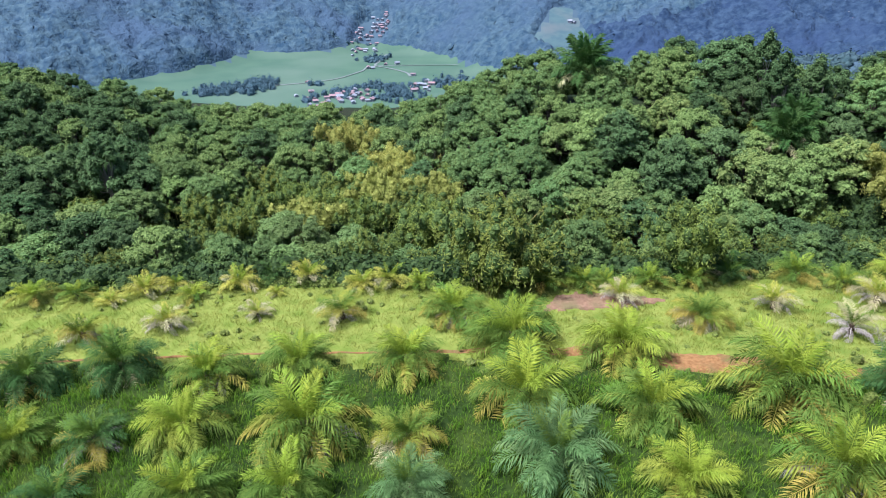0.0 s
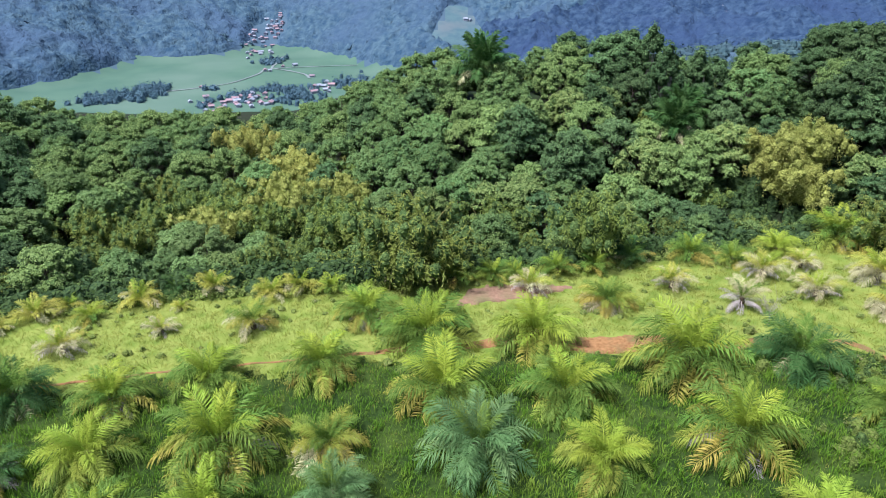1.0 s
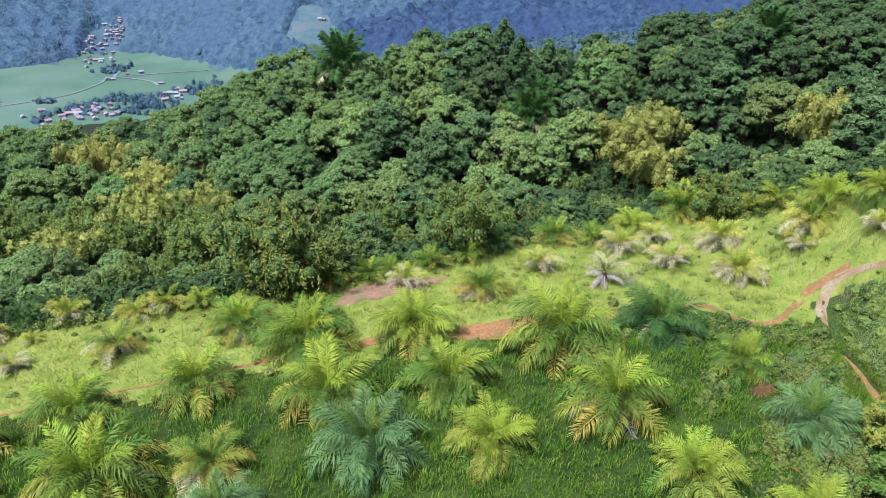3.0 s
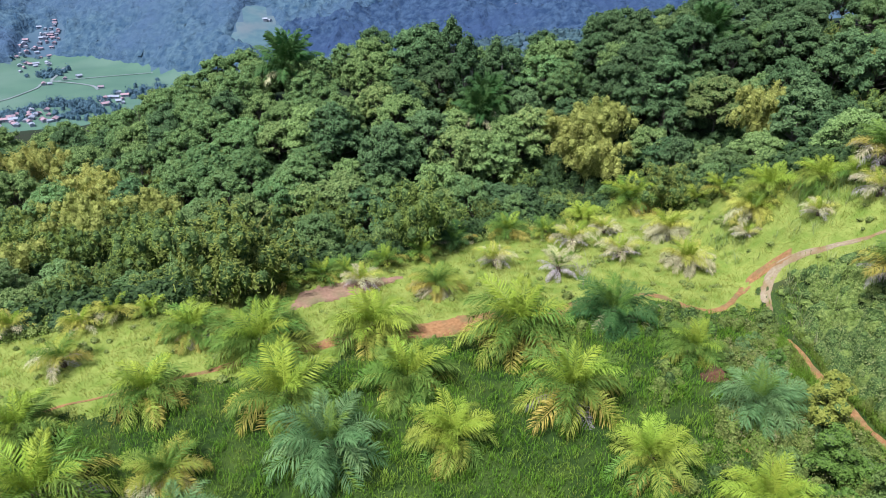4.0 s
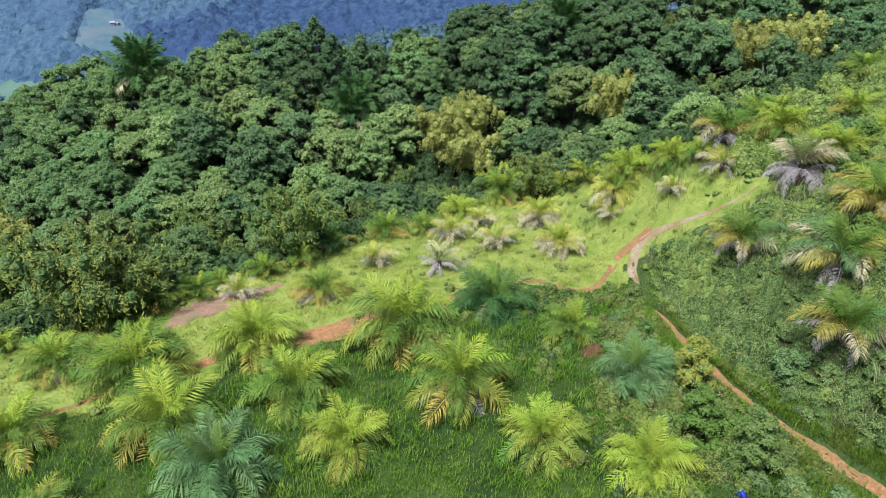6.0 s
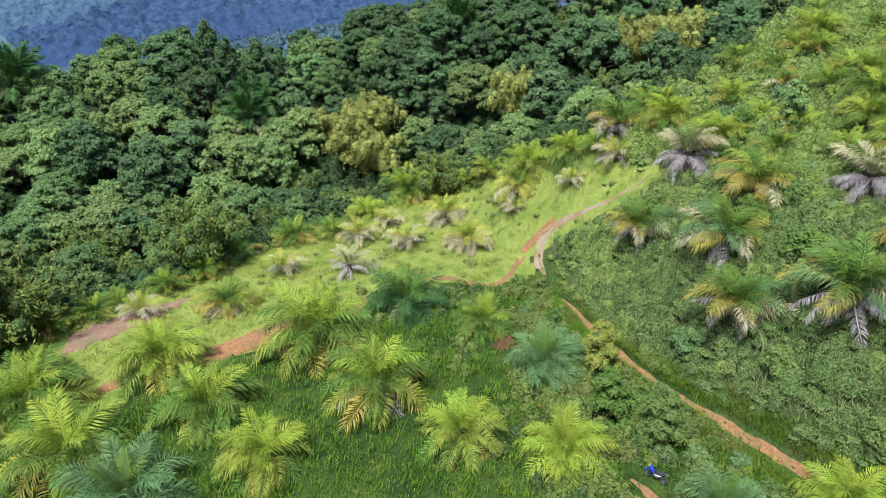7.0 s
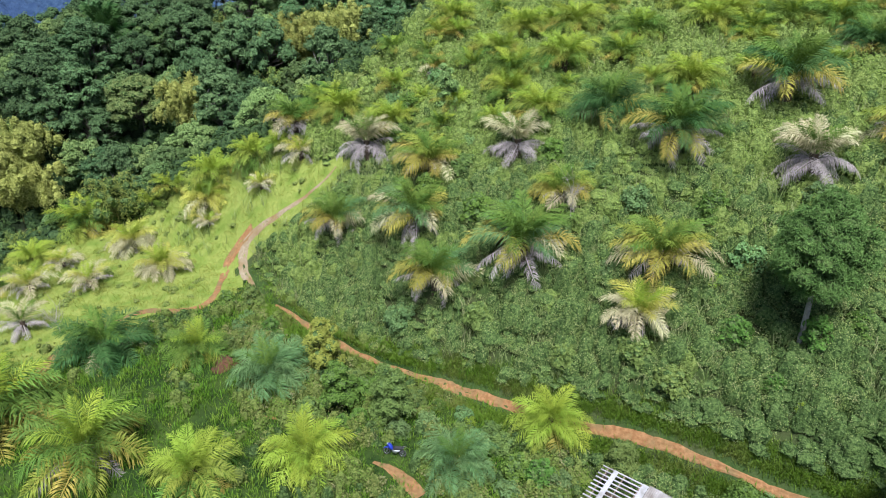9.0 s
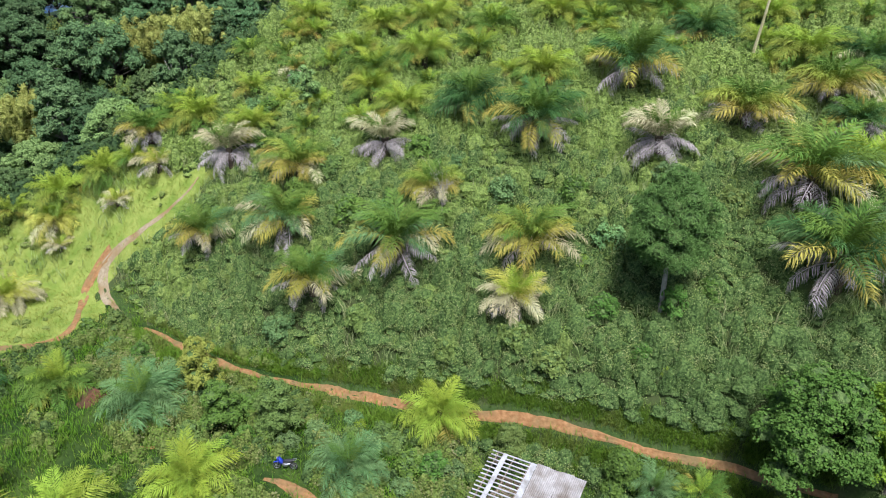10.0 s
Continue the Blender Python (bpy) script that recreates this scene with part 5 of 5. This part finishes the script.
def build_pine():
    """A young pine: straight pale trunk, whorls of branches, tufted dark needles."""
    rng = np.random.default_rng(95)
    top = new("pine_tree")
    tv, tf, ls = [], [], []
    limb(tv, tf, (0, 0, -0.5), (0.5, 0.1, 9.3), 0.2, 0.05, 8, 7, 0.15, rng)
    for i in range(44):
        q = i / 43
        z = 4.2 + 5.2 * q
        a = i * 2.4
        out = 2.6 * math.sin(math.pi * min(0.25 + 0.75 * q, 0.97)) * rng.uniform(0.55, 0.95)
        c = (0.05 * z + out * math.cos(a), out * math.sin(a), z + 0.3)
        r = rng.uniform(0.7, 1.1) * (1 - 0.3 * q)
        ls.append((c, (r, r, r * 0.75)))
        limb(tv, tf, (0.05 * z, 0, z - 0.5), c, 0.05, 0.015, 5, 3, 0.1, rng)
    part("trunk", mesh_of("pine_trunk", tv, tf, [PALE_BARK]), top, "straight pale grey trunk")
    part("crown", crown_mesh("pine_crown", ls, LEAF["needle"], 34000, 0.12, rng, 0.25, 0.8, 0.8, 20), top)
    return tagged(top, "young pine with a dense green crown and pale trunk", "tree")


put(build_pine(), *PINE[0], 0.0, 1.15)
put(build_broadleaf("leafy_tree", "round light green leafy tree below the trail", LEAF["fresh"], 97, 8.8, 3.7, 40, 40000, 0.085, lobe=(0.2, 0.36)), *ROUND_TREE[0])
put(build_broadleaf("leafy_tree", "yellowish green leafy tree beside a rounder one", LEAF["lime"], 98, 7.8, 3.0, 32, 30000, 0.085, lobe=(0.2, 0.36)), *ROUND_TREE[1])


def build_pole():
    """A tall bare bamboo pole set in the hillside."""
    top = new("bamboo_pole")
    tv, tf = [], []
    limb(tv, tf, (0, 0, -0.5), (1.5, 0, 12.5), 0.17, 0.08, 8, 12, 0)
    part("shaft", mesh_of("shaft", tv, tf, [DRY_POLE]), top)
    for i in range(1, 12):
        rv, rf = [], []
        limb(rv, rf, (0.115 * i, 0, 0.96 * i - 0.54), (0.125 * i, 0, 0.96 * i - 0.46), 0.186 - 0.0075 * i, 0.186 - 0.0075 * i, 8, 1, 0)
        part("node_ring", mesh_of("node_ring", rv, rf, [DRY_POLE]), top)
    return tagged(top, "tall straw-coloured bamboo pole standing on the hillside", "pole")


DRY_POLE = earth("dry_bamboo", (0.42, 0.38, 0.2), (0.52, 0.47, 0.27), (0.33, 0.3, 0.14), (0.2, 1.5))
put(build_pole(), POLE[0][0], POLE[0][1], -82, 1.0, 0.0)


# ---- the hut ----
def box(verts, faces, lo, hi):
    b = len(verts)
    verts += [np.array((x, y, z), float) for x in (lo[0], hi[0]) for y in (lo[1], hi[1]) for z in (lo[2], hi[2])]
    faces += [tuple(b + q for q in f) for f in ((0, 1, 3, 2), (4, 6, 7, 5), (0, 4, 5, 1), (2, 3, 7, 6), (0, 2, 6, 4), (1, 5, 7, 3))]


def boxes(name, spans, mat):
    v, f = [], []
    for lo, hi in spans:
        box(v, f, lo, hi)
    return mesh_of(name, v, f, [mat])


WHITE_WOOD = earth("whitewashed_batten", (0.32, 0.32, 0.32), (0.4, 0.4, 0.39), (0.2, 0.19, 0.17), (0.12, 0.9), 0.8, 0.01)
OLD_WOOD = earth("old_timber", (0.16, 0.12, 0.09), (0.24, 0.19, 0.14), (0.1, 0.08, 0.06), (0.15, 0.8), 0.9, 0.01)
SHEET = earth("weathered_cement_sheet", (0.27, 0.255, 0.235), (0.35, 0.335, 0.31), (0.16, 0.135, 0.11), (0.4, 1.2), 0.85, 0.01)
HUT_BOARD = earth("hut_board", (0.2, 0.15, 0.1), (0.27, 0.2, 0.14), (0.13, 0.1, 0.07), (0.2, 0.7), 0.9, 0.01)


def build_hut():
    """A field hut: posts, a low slatted wall, a lean-to roof frame half covered with grey sheets. x runs along the back, y towards the front."""
    hut = new("field_hut")
    for x in (0.15, 3.0, 6.1):
        for y, h in ((0.15, 2.5), (4.6, 1.95)):
            part("post", boxes("post", [((x - 0.06, y - 0.06, -0.5), (x + 0.06, y + 0.06, h))], OLD_WOOD), hut)
    for y, h in ((0.1, 2.5), (4.65, 1.95)):
        part("beam", boxes("beam", [((-0.1, y - 0.05, h), (6.35, y + 0.05, h + 0.1))], OLD_WOOD), hut)
    roof = part("roof_frame", boxes("roof_frame", [((0.1 + 1.2 * i, -0.25, 0), (0.18 + 1.2 * i, 5.0, 0.09)) for i in range(6)], OLD_WOOD), hut, "timber rafters", pose(0, 0, 2.62, -7.0, 0, 0))
    for i in range(15):
        y = -0.2 + 0.36 * i
        part("batten", BATTEN, roof, "", pose(0.02 * math.sin(i * 2.1) - 0.28, y, 0.095, 0, 0, 0.4 * math.sin(i * 3.7)))
    for x, w in ((0.55, 0.34), (2.62, 0.42)):
        part("plank", boxes("plank", [((x, -0.2, 0.145), (x + w, 4.95, 0.17))], WHITE_WOOD), roof, "wide whitewashed plank")
    for i in range(4):
        part("roof_sheet", SHEET_MESH, roof, "", pose(3.06 + 0.86 * i, -0.3 + 0.06 * (i % 2), 0.17 + 0.012 * (i % 2), 0, 0, 1.2 * math.sin(i * 2.3)))
    for i in range(9):
        part("wall_board", WALL_BOARD, hut, "", pose(0.2 + 0.68 * i, 0.2, -0.3))
        if i < 6:
            part("wall_board", WALL_BOARD, hut, "", pose(6.15, 0.3 + 0.7 * i, -0.3, 0, 0, 90))
    part("floor_deck", boxes("floor_deck", [((0.1, 0.1, 0.12), (6.2, 4.6, 0.22))], HUT_BOARD), hut)
    return tagged(hut, "open field hut, roof half bare battens, half grey sheets", "hut")


def wavy(name, wide, deep, waves, amp, mat):
    n, k = waves * 6, 4
    top = [(wide * i / n, deep * j / k, amp * math.sin(2 * math.pi * waves * i / n) - 0.01 * (j % 2)) for j in range(k + 1) for i in range(n + 1)]
    verts = top + [(x, y, z - 0.012) for x, y, z in top]
    m = n + 1
    h = len(top)
    faces = [(j * m + i, j * m + i + 1, (j + 1) * m + i + 1, (j + 1) * m + i) for j in range(k) for i in range(n)]
    faces += [(h + j * m + i, h + (j + 1) * m + i, h + (j + 1) * m + i + 1, h + j * m + i + 1) for j in range(k) for i in range(n)]
    edge = [i for i in range(m)] + [j * m + n for j in range(1, k + 1)] + [k * m + i for i in range(n - 1, -1, -1)] + [j * m for j in range(k - 1, 0, -1)]
    faces += [(a, h + a, h + b, b) for a, b in zip(edge, edge[1:] + edge[:1])]
    return mesh_of(name, verts, faces, [mat])


BATTEN = boxes("batten", [((0, 0, 0), (3.45, 0.1, 0.05))], WHITE_WOOD)
SHEET_MESH = wavy("roof_sheet", 0.92, 5.2, 7, 0.018, SHEET)
WALL_BOARD = boxes("wall_board", [((0, 0, 0), (0.6, 0.03, 1.25))], HUT_BOARD)
hut = build_hut()
hut.matrix_basis = pose(38.6, 1.0, float(height(38.0, -1.5)) - 0.1, 0, 0, 0) @ Matrix(((-0.30, -0.954, 0, 0), (-0.954, 0.30, 0, 0), (0, 0, 1, 0), (0, 0, 0, 1))) @ Matrix.Identity(4)


# ---- the motorcycle ----
def plain(name, col, rough=0.4, metal=0.0):
    m, t, p = nodes_of(name)
    t.links.new(mix(t, noise_of(t, 0.12, 5, 0.4, 0.75), col, tuple(c * 0.7 + 0.03 for c in col)), p.inputs["Base Color"])
    p.inputs["Roughness"].default_value, p.inputs["Metallic"].default_value = rough, metal
    return m


BLUE, BLACK, RUBBER, STEEL, WHITE = plain("blue_plastic", (0.012, 0.035, 0.36)), plain("black_vinyl", (0.02, 0.02, 0.022), 0.6), plain("rubber", (0.025, 0.025, 0.025), 0.85), plain("steel", (0.5, 0.5, 0.5), 0.35, 0.9), plain("white_plastic", (0.7, 0.7, 0.72))


def torus(name, r, t, mat, n=24, k=8):
    v = [((r + t * math.cos(b)) * math.cos(a), t * 0.9 * math.sin(b), (r + t * math.cos(b)) * math.sin(a)) for a in np.linspace(0, 2 * math.pi, n, False) for b in np.linspace(0, 2 * math.pi, k, False)]
    f = [(i * k + j, ((i + 1) % n) * k + j, ((i + 1) % n) * k + (j + 1) % k, i * k + (j + 1) % k) for i in range(n) for j in range(k)]
    return mesh_of(name, v, f, [mat], None, True)


def tubes(name, runs, mat):
    v, f = [], []
    for a, b, r in runs:
        limb(v, f, a, b, r, r, 7, 1, 0)
    return mesh_of(name, v, f, [mat], None, True)


def shell(name, sections, mat):
    """A closed body through rounded sections (x, z, half width, half height)."""
    n, v, f = 12, [], []
    for x, z, w, h in sections:
        for j in range(n):
            a = 2 * math.pi * j / n
            ca, sa = math.cos(a), math.sin(a)
            v.append((x, w * math.copysign(abs(ca) ** 0.7, ca), z + h * math.copysign(abs(sa) ** 0.7, sa)))
    k = len(sections)
    f = [(i * n + j, i * n + (j + 1) % n, (i + 1) * n + (j + 1) % n, (i + 1) * n + j) for i in range(k - 1) for j in range(n)]
    f += [tuple(range(n))[::-1], tuple((k - 1) * n + j for j in range(n))]
    return mesh_of(name, v, f, [mat], None, True)


def build_bike():
    """A light motorcycle; x points ahead."""
    bike = new("motorcycle")
    for x in (-0.62, 0.62):
        w = part("wheel", torus("tyre", 0.25, 0.045, RUBBER), bike, "black rubber tyre", pose(x, 0, 0.295))
        part("rim", torus("rim", 0.205, 0.016, STEEL), w)
        part("hub", tubes("hub", [((0, -0.07, 0), (0, 0.07, 0), 0.05)] + [((0, 0, 0), (0.2 * math.cos(a), 0, 0.2 * math.sin(a)), 0.006) for a in np.linspace(0, 2 * math.pi, 10, False)], STEEL), w)
    part("frame", tubes("bike_frame", [((0.42, 0, 0.82), (0.1, 0, 0.4), 0.03), ((0.1, 0, 0.4), (-0.25, 0, 0.38), 0.03), ((-0.25, 0, 0.38), (-0.62, 0.08, 0.295), 0.022), ((-0.25, 0, 0.38), (-0.62, -0.08, 0.295), 0.022), ((-0.2, 0, 0.4), (-0.45, 0, 0.72), 0.025)], BLACK), bike)
    part("fork", tubes("fork", [((0.4, 0.08, 0.9), (0.62, 0.08, 0.295), 0.024), ((0.4, -0.08, 0.9), (0.62, -0.08, 0.295), 0.024)], STEEL), bike)
    part("engine", shell("engine", [(-0.22, 0.38, 0.09, 0.1), (-0.1, 0.38, 0.13, 0.15), (0.1, 0.4, 0.13, 0.15), (0.2, 0.42, 0.08, 0.09)], STEEL), bike)
    part("fairing", shell("fairing", [(0.12, 0.6, 0.1, 0.1), (0.28, 0.68, 0.17, 0.2), (0.42, 0.82, 0.17, 0.18), (0.55, 0.88, 0.1, 0.08)], BLUE), bike, "glossy blue fairing")
    part("body_panel", shell("body_panel", [(-0.62, 0.7, 0.07, 0.05), (-0.45, 0.68, 0.13, 0.09), (-0.1, 0.6, 0.13, 0.1), (0.15, 0.6, 0.09, 0.07)], BLACK), bike, "black tail panel")
    part("side_panel", shell("side_panel", [(-0.4, 0.55, 0.145, 0.05), (-0.2, 0.5, 0.15, 0.07), (0.0, 0.5, 0.145, 0.04)], WHITE), bike, "white side panel")
    part("seat", shell("seat", [(-0.72, 0.8, 0.09, 0.03), (-0.5, 0.79, 0.14, 0.05), (-0.1, 0.75, 0.13, 0.05), (0.12, 0.74, 0.08, 0.04)], BLACK), bike, "black vinyl seat")
    part("handlebar", tubes("handlebar", [((0.36, -0.34, 1.0), (0.42, -0.08, 0.98), 0.016), ((0.42, -0.08, 0.98), (0.42, 0.08, 0.98), 0.02), ((0.42, 0.08, 0.98), (0.36, 0.34, 1.0), 0.016)], BLACK), bike)
    part("headlight", shell("headlight", [(0.5, 0.92, 0.09, 0.07), (0.58, 0.92, 0.1, 0.08), (0.61, 0.92, 0.07, 0.05)], STEEL), bike)
    part("front_mudguard", shell("front_mudguard", [(0.4, 0.55, 0.03, 0.02), (0.55, 0.62, 0.07, 0.03), (0.72, 0.6, 0.07, 0.03), (0.86, 0.52, 0.04, 0.02)], BLUE), bike)
    part("exhaust", tubes("exhaust", [((0.1, -0.12, 0.26), (-0.3, -0.15, 0.28), 0.025), ((-0.3, -0.15, 0.28), (-0.75, -0.16, 0.42), 0.05)], STEEL), bike)
    part("rear_rack", tubes("rear_rack", [((-0.6, 0.1, 0.84), (-0.86, 0.1, 0.86), 0.012), ((-0.6, -0.1, 0.84), (-0.86, -0.1, 0.86), 0.012), ((-0.86, 0.1, 0.86), (-0.86, -0.1, 0.86), 0.012)], STEEL), bike)
    return tagged(bike, "blue motorcycle with black seat parked on the verge", "motorcycle")


bike = build_bike()
bike.matrix_basis = pose(BIKE[0][0], BIKE[0][1], float(height(*BIKE[0])) + 0.08, 8, 0, 96)


# ---- houses and lanes of the valley ----
# village walls and roofs are dulled and blued in colour for distance haze
HOUSE_WALL = earth("hazed_lime_wall", (0.27, 0.29, 0.34), (0.33, 0.34, 0.39), (0.22, 0.24, 0.29), (1.5, 6), 0.9, 0.01)
TILE_ROOF = earth("hazed_clay_tile_roof", (0.27, 0.19, 0.21), (0.34, 0.23, 0.24), (0.2, 0.17, 0.2), (1.0, 7), 0.9, 0.02)
TIN_ROOF = earth("hazed_tin_roof", (0.24, 0.27, 0.32), (0.3, 0.33, 0.38), (0.2, 0.22, 0.26), (1.0, 7), 0.6, 0.02)


DIM_GLASS = plain("dim_glass", (0.14, 0.16, 0.2), 0.3)


def build_house(v, tin):
    """A one-storey village house with a gabled roof, door and windows."""
    house = new("village_house")
    a, b, h = (4.5, 3.2, 3.0), (5.6, 3.6, 3.2), (4.0, 4.0, 2.8)
    hx, hy, hz = (a, b, h)[v % 3]
    part("wall", boxes("house_wall", [((-hx, -hy, -2), (hx, hy, hz))], HOUSE_WALL), house)
    e, r = 0.8, 2.0
    v3 = [(-hx - e, -hy - e, hz - 0.3), (hx + e, -hy - e, hz - 0.3), (hx + e, hy + e, hz - 0.3), (-hx - e, hy + e, hz - 0.3), (-hx - e, 0, hz + r), (hx + e, 0, hz + r)]
    part("roof", mesh_of("house_roof", v3, [(0, 1, 5, 4), (2, 3, 4, 5), (1, 2, 5), (3, 0, 4), (3, 2, 1, 0)], [TIN_ROOF if tin else TILE_ROOF]), house)
    part("door", boxes("house_door", [((-0.5, -hy - 0.06, 0), (0.5, -hy, 2.1))], OLD_WOOD), house)
    for x in (-0.55 * hx, 0.55 * hx):
        part("window", boxes("house_window", [((x - 0.6, -hy - 0.05, 1.0), (x + 0.6, -hy, 2.0))], DIM_GLASS), house)
    return tagged(house, "small village house with a " + ("pale tin" if tin else "reddish tiled") + " gable roof in the valley", "house", "village houses")


def build_villages():
    rng = random.Random(77)
    made = {}
    spots = [(-177, 1715, 16, 40), (-142, 1765, 11, 20), (-200, 1660, 9, 12), (-191, 1108, 15, 30), (-165, 1130, 10, 12), (-136, 1150, 11, 18), (-39, 1235, 14, 16), (729, 1391, 26, 7), (786, 1413, 20, 5), (811, 1365, 14, 3)]
    places = [(-223, 1129), (-150, 1404), (-140, 1400), (-247, 1262), (262, 1482), (271, 1480), (-118, 1440), (-95, 1452), (-246, 1150)]
    for x, y, spread, n in spots:
        places += [(x + rng.gauss(0, spread), y + rng.gauss(0, spread * 3.0)) for q in range(n)]
    kept = []
    for x, y in places:
        if any(math.hypot(x - a, y - b) < 8 for a, b in kept):
            continue
        kept.append((x, y))
        key = (rng.randrange(3), rng.random() < 0.38)
        m = pose(x, y, float(height(x, y)) + 1.0, 0, 0, rng.choice((0, 20, 75, 90, 110)) + rng.uniform(-12, 12)) @ Matrix.Scale(rng.uniform(0.7, 1.05), 4)
        if key in made:
            laid(made[key], m)
        else:
            made[key] = build_house(*key)
            made[key].matrix_basis = m


build_villages()


def lane(name, pts, wide, label):
    line = smooth_line(pts, 12)
    tang = np.gradient(line, axis=0)
    tang /= np.linalg.norm(tang, axis=1)[:, None]
    side = np.stack([tang[:, 1], -tang[:, 0]], -1) * wide / 2
    xy = np.stack([line - side, line + side], 1)
    z = height(xy[..., 0], xy[..., 1]) + 1.0
    v = np.concatenate([xy, z[..., None]], -1).reshape(-1, 3)
    f = [(2 * i, 2 * i + 1, 2 * i + 3, 2 * i + 2) for i in range(len(line) - 1)]
    tagged(new(name, mesh_of(name, v, f, [LANE])), label, "lane", kind="structure")


LANE = earth("valley_lane", (0.16, 0.19, 0.19), (0.2, 0.23, 0.23), (0.12, 0.17, 0.15), (8, 40))
lane("valley_lane", [(-125, 1570), (-132, 1500), (-140, 1440), (-132, 1425), (-100, 1395), (-71, 1357), (-62, 1320)], 5, "pale dirt lane between green paddy fields")
lane("field_lane", [(-320, 1235), (-271, 1253), (-230, 1275), (-196, 1304), (-160, 1375), (-135, 1428), (40, 1440), (120, 1440)], 4, "pale field lane crossing the green valley floor")
